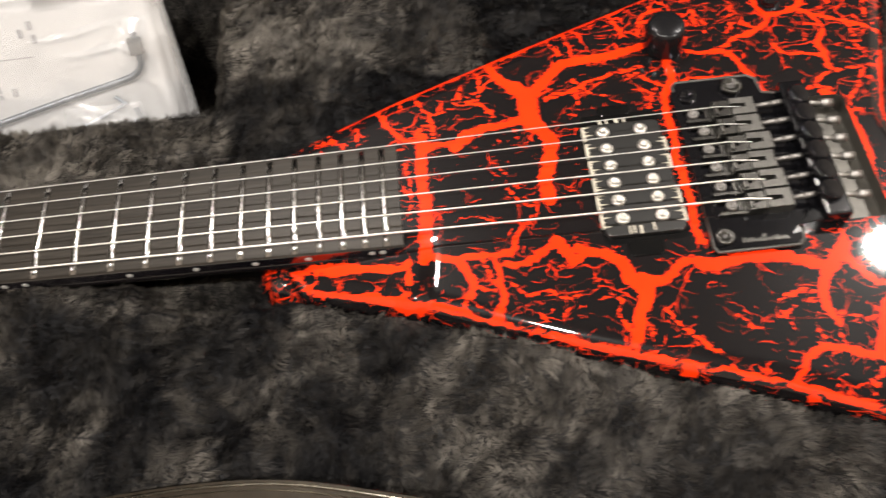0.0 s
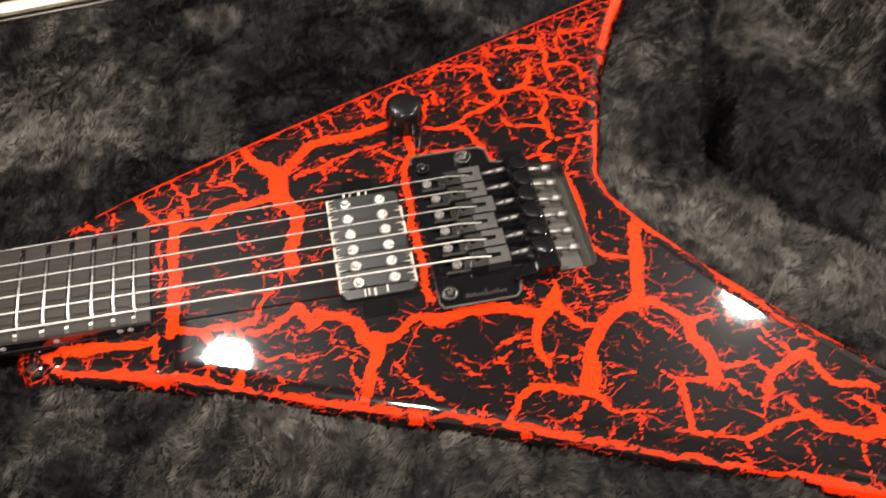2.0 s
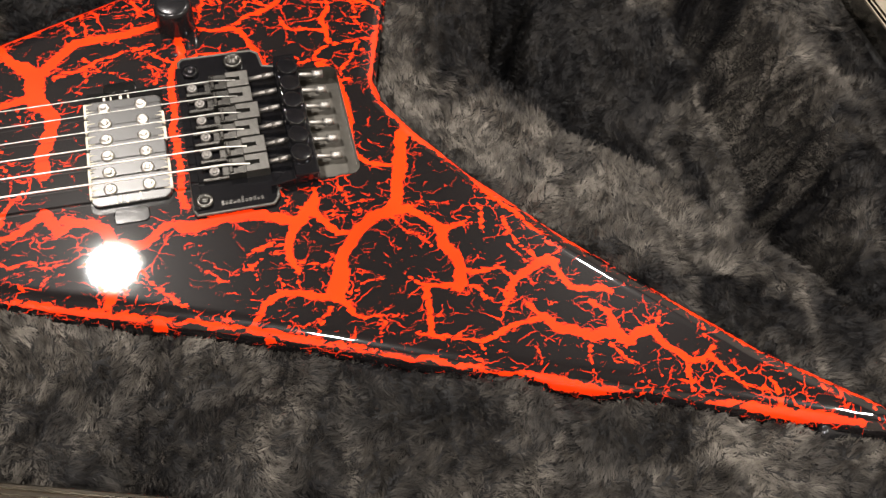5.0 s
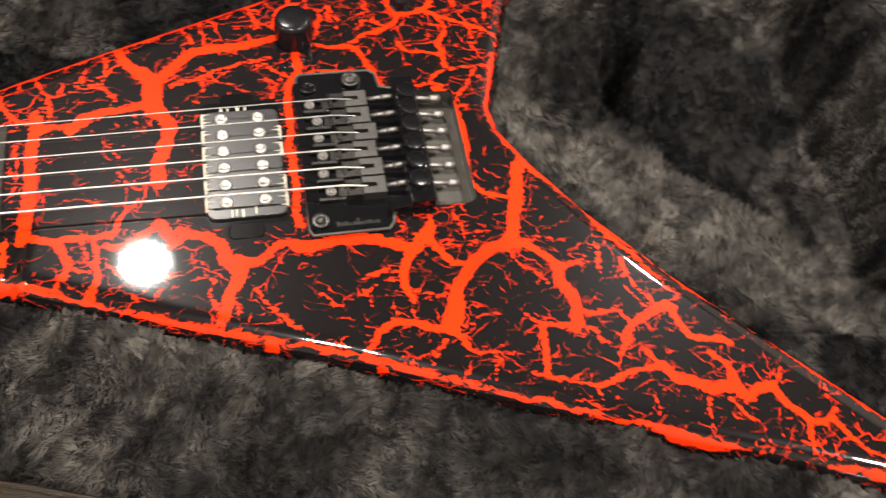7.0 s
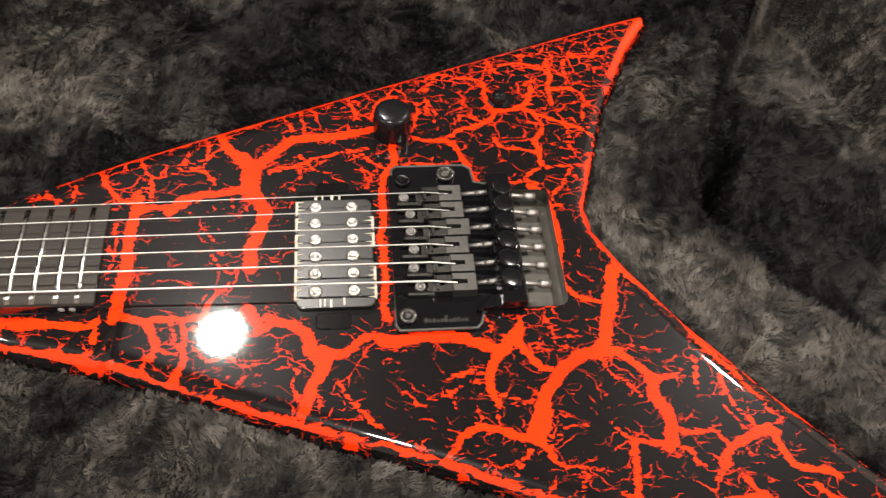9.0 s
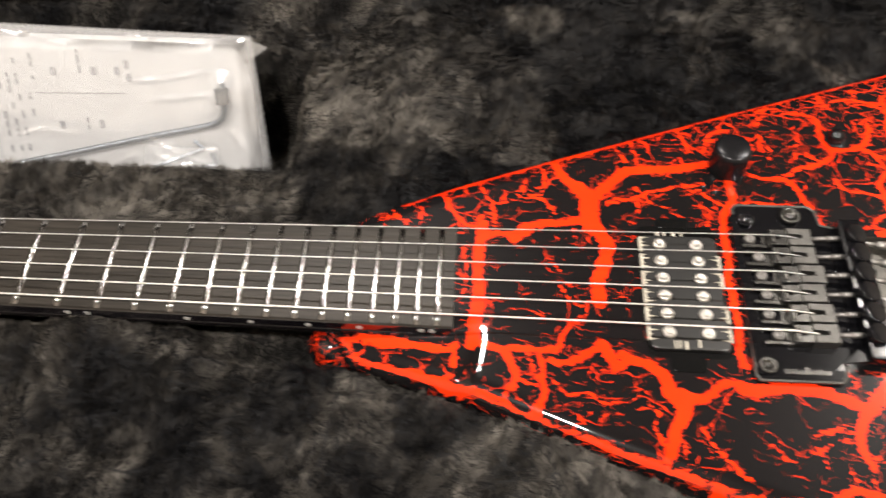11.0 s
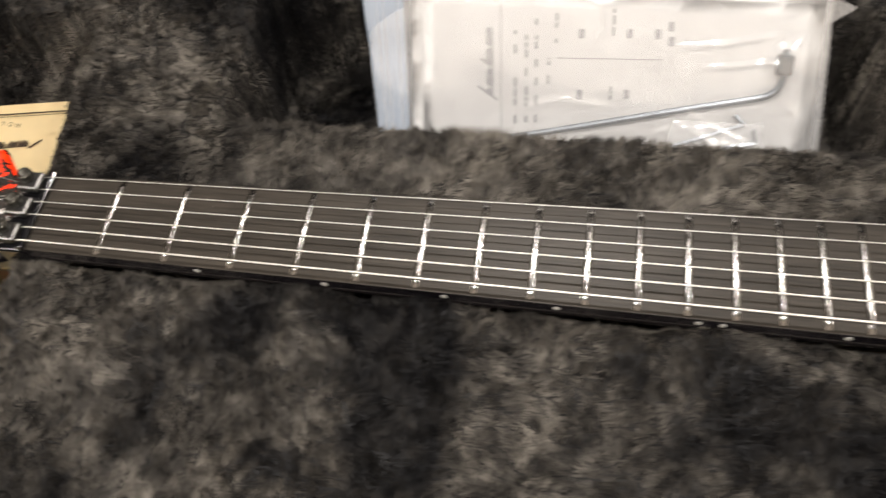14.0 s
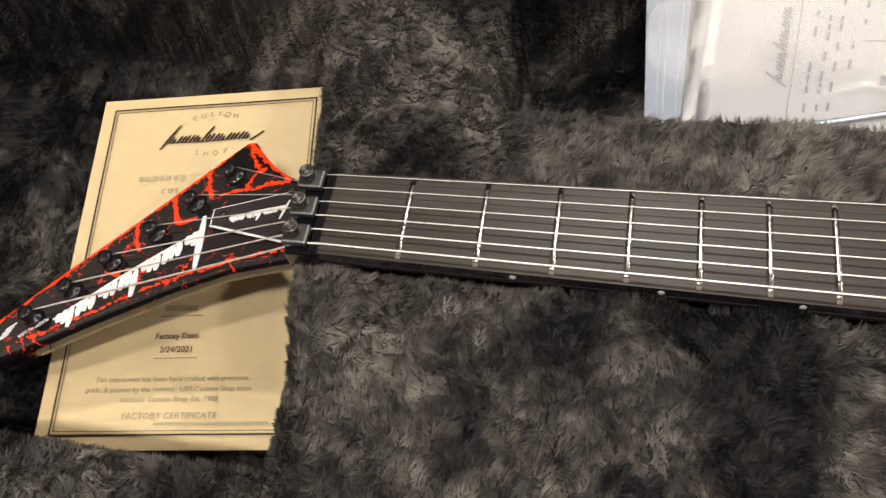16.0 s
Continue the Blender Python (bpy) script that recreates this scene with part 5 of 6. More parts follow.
def side_dots():
    for n in (3, 5, 7, 9, 12, 15, 17, 19, 21, 24):
        a, b = fret_x(n - 1), fret_x(n)
        for u in ((0.25, 0.75) if n in (12, 24) else (0.5,)):
            x = a + (b - a) * u
            m = Matrix.Translation((x, -half_width(x), BOARD - 0.0040)) @ pose(0, 0, 0, 90, 0, 0)
            fix(part("side_dot", lathe(((0.0014, -0.001), (0.0014, 0.0002), (0.0008, 0.0003)), 14, m), DOT, None, "small pearl side dot"))


def locking_nut():
    bm = box(bmesh.new(), -0.0165, -0.0002, -0.0222, 0.0222, 0.086, 0.0985, 0.0012)
    box(bm, -0.0035, -0.0002, -0.0222, 0.0222, 0.098, 0.1022, 0.0006)
    base = fix(part("locking_nut", bm, PLATE, None, "black locking string nut"))
    for k in range(3):
        y = 0.0146 - 0.0146 * k
        bm = box(bmesh.new(), -0.0165, -0.0045, y - 0.0052, y + 0.0052, 0.1005, 0.1045, 0.0011)
        pad = under(part("clamp_block", bm, CLAMP, None, "bevelled string clamp"), base)
        bolt = lathe(((0.0036, 0.0), (0.0036, 0.0042), (0.0032, 0.0050), (0.0022, 0.0050), (0.0020, 0.002), (0.0003, 0.002)), 24)
        under(part("clamp_bolt", bolt, AGED_STEEL, None, "socket-head clamp bolt", True), pad, Matrix.Translation((-0.0118, y + 0.001, 0.1040)))


HEAD_LOOP = ((-0.0165, 0.0222), (-0.0244, 0.0249), (-0.0339, 0.0299), (-0.0421, 0.0355), (-0.0517, 0.0449), (-0.0580, 0.0520), (-0.0628, 0.0526), (-0.0766, 0.0416), (-0.1154, 0.0096),
             (-0.1575, -0.0241), (-0.1853, -0.0477), (-0.2150, -0.0725), (-0.2140, -0.0830), (-0.1713, -0.0710), (-0.1250, -0.0511), (-0.0799, -0.0334), (-0.0504, -0.0240), (-0.0165, -0.0190))


def tilt(z):
    """From a flat plan to the headstock's slope."""
    n = math.hypot(1, 0.26)
    return Matrix(((1, 0, -0.26 / n, 0), (0, 1, 0, 0), (0.26, 0, 1 / n, z), (0, 0, 0, 1)))


def scribble(name, start, end, heights, width, mat, parent, m, lean=0.35):
    """A script mark drawn as plain slanted brush strokes along a thin base line, without any letters."""
    a, b = np.array(start), np.array(end)
    way = (b - a) / np.linalg.norm(b - a)
    up = np.array((-way[1], way[0]))
    step = np.linalg.norm(b - a) / len(heights)
    bm = bmesh.new()

    def stroke(line, w0, w1, z):
        """A flat stroke along a line, its width swelling from w0 to w1 at half way."""
        line = smooth_line(line, step / 10)
        ahead = np.gradient(line, axis=0)
        side = np.column_stack([-ahead[:, 1], ahead[:, 0]]) / (np.linalg.norm(ahead, axis=1)[:, None] + 1e-12)
        wide = 0.5 * (w0 + (w1 - w0) * np.sin(np.linspace(0.1, math.pi - 0.1, len(line))))[:, None]
        rows = [[bm.verts.new((*q, h)) for q, h in ((p - d, 0.0), (p - d, z), (p + d, z), (p + d, 0.0))] for p, d in zip(line, side * wide)]
        for lo, hi in zip(rows, rows[1:]):
            for k in range(4):
                bm.faces.new((lo[k], lo[(k + 1) % 4], hi[(k + 1) % 4], hi[k]))
        bm.faces.new(rows[0])
        bm.faces.new(rows[-1][::-1])

    def at(along, rise):
        return a + way * (along + (0.35 + lean) * rise) + up * rise

    small = min(heights)
    for k, h in enumerate(heights):
        for u, rise in ((0.08, h), (0.40, 0.92 * small), (0.70, small if k % 2 else 0.6 * small)):
            stroke((at(step * (k + u), -0.3 * h if h == max(heights) and u < 0.1 else 0), at(step * (k + u), 0.5 * rise), at(step * (k + u), rise)), 0.5 * width, 1.1 * width, 0.00012)
    stroke((at(0, 0.12 * small), at(0.5 * step * len(heights), 0.0), at(step * len(heights), 0.15 * small)), 0.2 * width, 0.4 * width, 0.00008)
    bmesh.ops.recalc_face_normals(bm, faces=bm.faces)
    me = bpy.data.meshes.new(name)
    bm.to_mesh(me)
    bm.free()
    me.materials.append(mat)
    return under(new(name, me), parent, m)


def headstock():
    loop = smooth_line(HEAD_LOOP, 0.0012, True, False)
    mid = loop.mean(0)
    gx, gy = np.meshgrid(np.arange(-0.215, -0.016, 0.0013), np.arange(-0.085, 0.054, 0.0013), indexing="ij")
    grid = np.column_stack([gx.ravel(), gy.ravel()])
    grid = grid[signed(grid, loop) < -0.0015]
    count = len(loop)
    from mathutils import geometry
    verts, _, faces, *_ = geometry.delaunay_2d_cdt([Vector(v) for v in np.concatenate([loop, grid])], [(k, (k + 1) % count) for k in range(count)], [], 1, 1e-6)
    q = np.array([tuple(v) for v in verts])
    wide = 0.0022 + 0.0026 * step01(0.40 * q[:, 0] - q[:, 1] + 0.004, 0.002, 0.008)
    d = np.clip(-signed(q, loop), 0, wide)
    z = 0.092 + 0.26 * q[:, 0] - 0.75 * wide * (1 - np.sqrt(np.clip(1 - (1 - d / wide) ** 2, 0, 1)))
    co = np.column_stack([q, z]).tolist()
    faces = [list(f) for f in faces]
    base = len(co)
    for deep, inset in ((0.0055, 0.0), (0.0095, 0.0008), (0.0125, 0.003)):
        co += [(x + (mid[0] - x) * inset * 12, y + (mid[1] - y) * inset * 12, head_z(x) - deep) for x, y in loop]
    rings = [list(range(count))] + [list(range(base + k * count, base + (k + 1) * count)) for k in range(3)]
    for hi, lo in zip(rings, rings[1:]):
        faces += [(hi[k], lo[k], lo[(k + 1) % count], hi[(k + 1) % count]) for k in range(count)]
    faces.append(rings[-1])
    me = mesh_of("headstock", co, faces, CRACKLE, True)
    plan = np.array([(a, b) for a, b, _ in co])
    field = np.full(len(plan), 0.05)
    wob = np.column_stack([soft_noise(plan, 150, 41), soft_noise(plan, 150, 42)]) * 0.0013
    for w, pts in ((0.0034, ((-0.030, 0.0265), (-0.046, 0.0375), (-0.0580, 0.0490), (-0.0640, 0.0500), (-0.0766, 0.0395), (-0.1154, 0.0075), (-0.1575, -0.0265), (-0.205, -0.066))),
                   (0.0020, ((-0.058, 0.050), (-0.055, 0.040), (-0.050, 0.033))), (0.0022, ((-0.030, 0.0255), (-0.045, 0.0225), (-0.060, 0.0215), (-0.069, 0.0185))),
                   (0.0020, ((-0.054, 0.0255), (-0.050, 0.0315), (-0.046, 0.0325))), (0.0026, ((-0.080, 0.036), (-0.078, 0.028), (-0.074, 0.020))),
                   (0.0030, ((-0.098, 0.022), (-0.094, 0.012), (-0.088, 0.004), (-0.080, 0.006))), (0.0022, ((-0.115, 0.008), (-0.114, -0.002), (-0.108, -0.010))),
                   (0.0022, ((-0.132, -0.004), (-0.130, -0.014), (-0.124, -0.022), (-0.115, -0.024))), (0.0022, ((-0.150, -0.020), (-0.149, -0.030), (-0.142, -0.038))),
                   (0.0020, ((-0.172, -0.038), (-0.168, -0.046), (-0.160, -0.054))), (0.0018, ((-0.020, -0.0128), (-0.0504, -0.0190), (-0.0799, -0.0276), (-0.1250, -0.0452), (-0.1713, -0.0648))),
                   (0.0016, ((-0.070, -0.006), (-0.072, -0.016), (-0.078, -0.028))), (0.0016, ((-0.100, -0.014), (-0.101, -0.024), (-0.104, -0.036)))):
        dist, _ = line_distance(plan + wob, smooth_line(pts, 0.003))
        field = np.minimum(field, dist - 0.5 * w)
    me.attributes.new("vein", "FLOAT", "POINT").data.foreach_set("value", field.astype(np.float32))
    me.attributes.new("fine", "FLOAT", "POINT").data.foreach_set("value", np.full(len(plan), -0.06, np.float32))
    bm = bmesh.new()
    bm.from_mesh(me)
    bmesh.ops.recalc_face_normals(bm, faces=bm.faces)
    bm.to_mesh(me)
    bm.free()
    head = fix(tagged(new("headstock", me), "pointed reverse headstock in crackle lacquer"))
    for k, (x, y) in enumerate(POSTS):
        z = head_z(x)
        m = Matrix.Translation((x, y, z)) @ pose(0, 0, 0, 0, -14.5, 0)
        bm = lathe(((0.0056, 0.0), (0.0056, 0.0010), (0.0048, 0.0016), (0.0041, 0.0018), (0.0038, 0.0030), (0.0034, 0.0034), (0.0034, 0.0050), (0.0041, 0.0057), (0.0041, 0.0072), (0.0032, 0.0082)), 22, m)
        tuner = under(part("tuning_machine", bm, BLACK_METAL, None, "black sealed tuning machine", True), head)
        out = Vector((-0.55, 0.83, 0)).normalized()
        a = Vector((x, y, z - 0.014)) + out * 0.004
        b = a + out * 0.0075
        under(part("tuner_shaft", rod(bmesh.new(), a, b, 0.0020), BLACK_METAL), tuner)
        bm = lathe(((0.0016, -0.0062), (0.0042, -0.0050), (0.0050, 0.0), (0.0042, 0.0050), (0.0016, 0.0062)), 18, Matrix.Translation(b + out * 0.003) @ pose(0, 0, 0, 0, 90, 33))
        under(part("tuner_button", bm, BLACK_METAL, None, "", True), tuner)
    plan = [(-0.0671, 0.0003), (-0.0678, 0.0099), (-0.0240, 0.0172), (-0.0192, 0.015), (-0.0192, -0.0124)]
    cover = under(part("truss_rod_cover", slab(smooth_line(plan, 0.004, True, False), 0.0, 0.0016, 0.0004), LACQUER, None, "black truss-rod cover with a white edge"), head, tilt(0.0922))
    bm = bmesh.new()
    rod(bm, (-0.0671, 0.0003, 0.0016), (-0.0195, -0.0120, 0.0016), 0.0006, sides=6)
    rod(bm, (-0.0671, 0.0003, 0.0015), (-0.0678, 0.0099, 0.0015), 0.00022, sides=6)
    rod(bm, (-0.0678, 0.0099, 0.0015), (-0.0240, 0.0170, 0.0015), 0.00018, sides=6)
    under(part("edge_line", bm, WHITE_PRINT), cover)
    for x, y in ((-0.0259, 0.0177), (-0.0246, -0.0077), (-0.0619, 0.0065)):
        under(part("cover_screw", lathe(((0.0019, 0.0), (0.0019, 0.0006), (0.0012, 0.0011), (0.0003, 0.0011)), 16), GUNMETAL, None, "", True), cover, Matrix.Translation((x, y, 0.0015)))
    scribble("print_mark", (-0.0251, 0.0095), (-0.057, 0.0048), (0.0075, 0.0034, 0.0034, 0.0055, 0.0034, 0.0034, 0.0038), 0.0012, WHITE_PRINT, cover, Matrix.Translation((0, 0, 0.0017)), 0.1)
    a, b = Vector((-0.1415, -0.0500)), Vector((-0.0765, -0.0030))
    lean = math.degrees(math.atan2(b.y - a.y, b.x - a.x))
    tagged(scribble("script_mark", (-0.0719, 0.001), (-0.1473, -0.0478), (0.0215, 0.0080, 0.0085, 0.0155, 0.0080, 0.0085, 0.0110), 0.0036, WHITE_PRINT, head, tilt(0.0922), 0.1), "large white script mark")
    write("MADE IN USA", 0.0031, (-0.1583, -0.0535), lean + 180 - 4, WHITE_PRINT, head, tilt(0.0922))
    mark = bmesh.new()
    for k in range(4):
        box(mark, -0.0045 + k * 0.0004, 0.0040, -0.0004, 0.0004, 0, 0.0003, 0, pose(-0.1765 + 0.0008 * k, -0.0595 + 0.0021 * k, 0, 0, 0, lean))
    under(part("small_print", mark, WHITE_PRINT), head, tilt(0.0922))


def write(text, size, place, turn, mat, parent, m=None, align="CENTER", spacing=1.0, name="lettering"):
    """Flat lettering in the built-in font, as a thin mesh."""
    cu = bpy.data.curves.new(name, "FONT")
    cu.body, cu.size, cu.align_x, cu.align_y, cu.extrude, cu.space_character = text, size, align, "CENTER", 0.00006, spacing
    tmp = bpy.data.objects.new(name, cu)
    me = bpy.data.meshes.new_from_object(tmp)
    bpy.data.objects.remove(tmp)
    me.name = name
    me.materials.clear()
    me.materials.append(mat)
    ob = new(name, me)
    return under(ob, parent, (m or Matrix()) @ pose(*place, 0, 0, 0, turn))


pickup()
bridge()
controls()
strings()
side_dots()
locking_nut()
headstock()


# ---- the certificate under the headstock ----
SHEET = pose(-0.1058, 0.011, 0.0181, 5.71, 0, 0) @ pose(0, 0, 0, 0, 0, 7.6)


def certificate():
    bm = bmesh.new()
    nx, ny = 28, 42
    grid = [[bm.verts.new((-0.0738 + 0.1425 * i / nx, -0.1085 + 0.2180 * j / ny, 0.0003 * math.sin(i * 0.21) * math.sin(j * 0.13 + 0.5) - 0.0004)) for j in range(ny + 1)] for i in range(nx + 1)]
    for i in range(nx):
        for j in range(ny):
            bm.faces.new((grid[i][j], grid[i + 1][j], grid[i + 1][j + 1], grid[i][j + 1]))
    bmesh.ops.solidify(bm, geom=bm.faces[:], thickness=0.0004)
    sheet = part("certificate", bm, PAPER)
    tagged(sheet, "cream paper certificate with a black border, under the headstock", "certificate")
    sheet.matrix_world = SHEET
    up = Matrix.Translation((0, 0, 0.0006))
    bm = bmesh.new()
    for inset, t in ((0.0, 0.0009), (0.0020, 0.0003)):
        x0, x1, y0, y1 = -0.0650 + inset, 0.0650 - inset, -0.1006 + inset, 0.1015 - inset
        for y in (y0, y1):
            box(bm, x0, x1, y - t / 2, y + t / 2, 0, 0.0001)
        for x in (x0, x1):
            box(bm, x - t / 2, x + t / 2, y0, y1, 0, 0.0001)
    under(part("border", bm, INK, None, "black ruled border"), sheet, up)
    for k, letter in enumerate("CUSTOM"):
        u = k - 2.5
        write(letter, 0.0046, (0.0018 + 0.0052 * u, 0.0943 - 0.00035 * u * u), -3.0 * u, FADED_INK, sheet, up)
    for k, letter in enumerate("SHOP"):
        u = k - 1.5
        write(letter, 0.0046, (0.0022 + 0.0060 * u, 0.0668 + 0.0005 * u * u), 5.0 * u, FADED_INK, sheet, up)
    tagged(scribble("script_mark", (-0.0290, 0.0752), (0.0255, 0.0758), (0.0125, 0.0050, 0.0050, 0.0105, 0.0050, 0.0050, 0.0052), 0.0014, INK, sheet, up), "dark looping script mark")
    under(part("flourish", boxed(-0.005, 0.005, -0.0006, 0.0006, 0, 0.0001, 0, pose(0.0300, 0.0775, 0, 0, 0, 35)), INK), sheet, up)
    bars = [(-0.0408 + 0.0044 * k, -0.0384 + 0.0044 * k, 0.0518, 0.0026) for k in range(7)]
    bars += [(-0.0102, 0.0089, -0.0312, 0.0030), (-0.0124, 0.0123, -0.0356, 0.0007), (-0.0124, 0.0122, -0.0595, 0.0007), (-0.0069, 0.0560, -0.0948, 0.0012), (-0.0100, 0.0020, -0.0766, 0.0016), (-0.0279, -0.0140, -0.0820, 0.0016)]
    for x0, x1, y, t in bars:
        under(part("print_bar", boxed(x0, x1, y - t / 2, y + t / 2, 0, 0.0001), FADED_INK), sheet, up)
    write("CUS", 0.0044, (-0.0200, 0.0426), 0, FADED_INK, sheet, up, "CENTER", 1.6)
    write("Factory Date:", 0.0046, (-0.0008, -0.0472), 0, INK, sheet, up)
    write("2/24/2021", 0.0048, (-0.0003, -0.0548), 0, INK, sheet, up)
    write("This instrument has been hand crafted with precision,", 0.0040, (-0.0003, -0.0711), 0, FADED_INK, sheet, up)
    write("pride, & passion by the", 0.0040, (-0.0300, -0.0767), 0, FADED_INK, sheet, up)
    write("USA Custom Shop team", 0.0040, (0.0250, -0.0767), 0, FADED_INK, sheet, up)
    write("Custom Shop, Est. 1980", 0.0040, (0.0075, -0.0820), 0, FADED_INK, sheet, up)
    write("FACTORY CERTIFICATE", 0.0046, (0.0010, -0.0908), 0, FADED_INK, sheet, up, "CENTER", 1.1)


certificate()


# ---- the pouch in the accessory box ----
def clear_plastic(name, milk, share, gloss):
    """Thin film: mostly clear, a little milky, with a sharp sheen."""
    m = bpy.data.materials.new(name)
    m.use_nodes = True
    n, l = m.node_tree.nodes, m.node_tree.links
    n.remove(n["Principled BSDF"])
    see, shine, haze = n.new("ShaderNodeBsdfTransparent"), n.new("ShaderNodeBsdfGlossy"), n.new("ShaderNodeBsdfDiffuse")
    haze.inputs["Color"].default_value = (*milk, 1)
    shine.inputs["Roughness"].default_value = 0.10
    first, second = n.new("ShaderNodeMixShader"), n.new("ShaderNodeMixShader")
    first.inputs[0].default_value, second.inputs[0].default_value = share, gloss
    l.new(see.outputs[0], first.inputs[1])
    l.new(haze.outputs[0], first.inputs[2])
    l.new(first.outputs[0], second.inputs[1])
    l.new(shine.outputs[0], second.inputs[2])
    l.new(second.outputs[0], n["Material Output"].inputs["Surface"])
    return m


PLASTIC = clear_plastic("clear_plastic", (0.92, 0.93, 0.945), 0.22, 0.14)
ARM_STEEL = material("arm_steel", (0.23, 0.26, 0.295), 0.38, 1.0, scale=300, vary=0.15)
ZIP = clear_plastic("zip_strip", (0.50, 0.62, 0.80), 0.50, 0.15)
WHITE_PAPER = material("white_paper", (0.845, 0.845, 0.85), 0.6, scale=60, vary=0.04)
FAINT_PRINT = material("faint_print", (0.24, 0.24, 0.26), 0.5)
POUCH = Matrix(((0.99932, -0.02865, -0.02332, 0.133), (-0.00408, 0.54179, -0.84050, 0.107), (0.03671, 0.84003, 0.54130, 0.036), (0, 0, 0, 1)))


def sheet_mesh(corners, nx, ny, wave, seed, lift=0.0, folds=()):
    """A thin sheet between four corners (lower left, lower right, upper right, upper left) in the pouch's own plane, gently wavy."""
    bl, br, tr, tl = (np.array(c) for c in corners)
    bm = bmesh.new()
    uu, vv = np.meshgrid(np.linspace(0, 1, nx + 1), np.linspace(0, 1, ny + 1), indexing="ij")
    p = (bl * ((1 - uu) * (1 - vv))[..., None] + br * (uu * (1 - vv))[..., None] + tr * (uu * vv)[..., None] + tl * ((1 - uu) * vv)[..., None])
    z = wave * soft_noise(p.reshape(-1, 2), 18, seed).reshape(uu.shape) + lift * np.sqrt(np.abs(np.sin(np.pi * uu) * np.sin(np.pi * vv)))
    flat = p.reshape(-1, 2)
    for line, high, width in folds:
        d, along = line_distance(flat, np.array(line, float))
        z += (1.4 * high * np.exp(-((d / (0.7 * width)) ** 2)) * np.sin(np.pi * np.clip(along, 0.02, 0.98))).reshape(uu.shape)
    v = [[bm.verts.new((p[i, j, 0], p[i, j, 1], z[i, j])) for j in range(ny + 1)] for i in range(nx + 1)]
    for i in range(nx):
        for j in range(ny):
            bm.faces.new((v[i][j], v[i + 1][j], v[i + 1][j + 1], v[i][j + 1]))
    return bm


FOLDS = ((((0.2120, 0.028), (0.2205, 0.045), (0.2205, 0.064)), 0.0030, 0.0110), (((0.105, 0.088), (0.118, 0.081), (0.130, 0.078), (0.165, 0.083)), 0.0022, 0.0022), (((0.130, 0.079), (0.131, 0.066), (0.124, 0.054)), 0.0018, 0.0018),
         (((0.165, 0.086), (0.185, 0.079), (0.215, 0.0775), (0.244, 0.0780)), 0.0020, 0.0016), (((0.160, 0.056), (0.190, 0.058), (0.222, 0.063)), 0.0016, 0.0014),
         (((0.175, 0.046), (0.200, 0.0475), (0.214, 0.049), (0.220, 0.043)), 0.0018, 0.0014), (((0.222, 0.030), (0.230, 0.020), (0.231, 0.010), (0.226, -0.002)), 0.0020, 0.0018),
         (((0.172, 0.024), (0.190, 0.014), (0.218, 0.001)), 0.0018, 0.0015), (((0.150, 0.004), (0.165, 0.013), (0.172, 0.004)), 0.0014, 0.0018), (((0.176, 0.003), (0.184, 0.010), (0.193, 0.003)), 0.0014, 0.0015),
         (((0.028, 0.000), (0.029, 0.040), (0.030, 0.086)), 0.0016, 0.0020), (((0.085, 0.020), (0.110, 0.028), (0.140, 0.024)), 0.0012, 0.0020), (((0.200, 0.002), (0.222, -0.002), (0.240, 0.003)), 0.0014, 0.0015))


def clear(name, bm, mat, parent=None, label="", smooth=False):
    ob = part(name, bm, mat, parent, label, smooth)
    ob.visible_shadow = False
    return ob


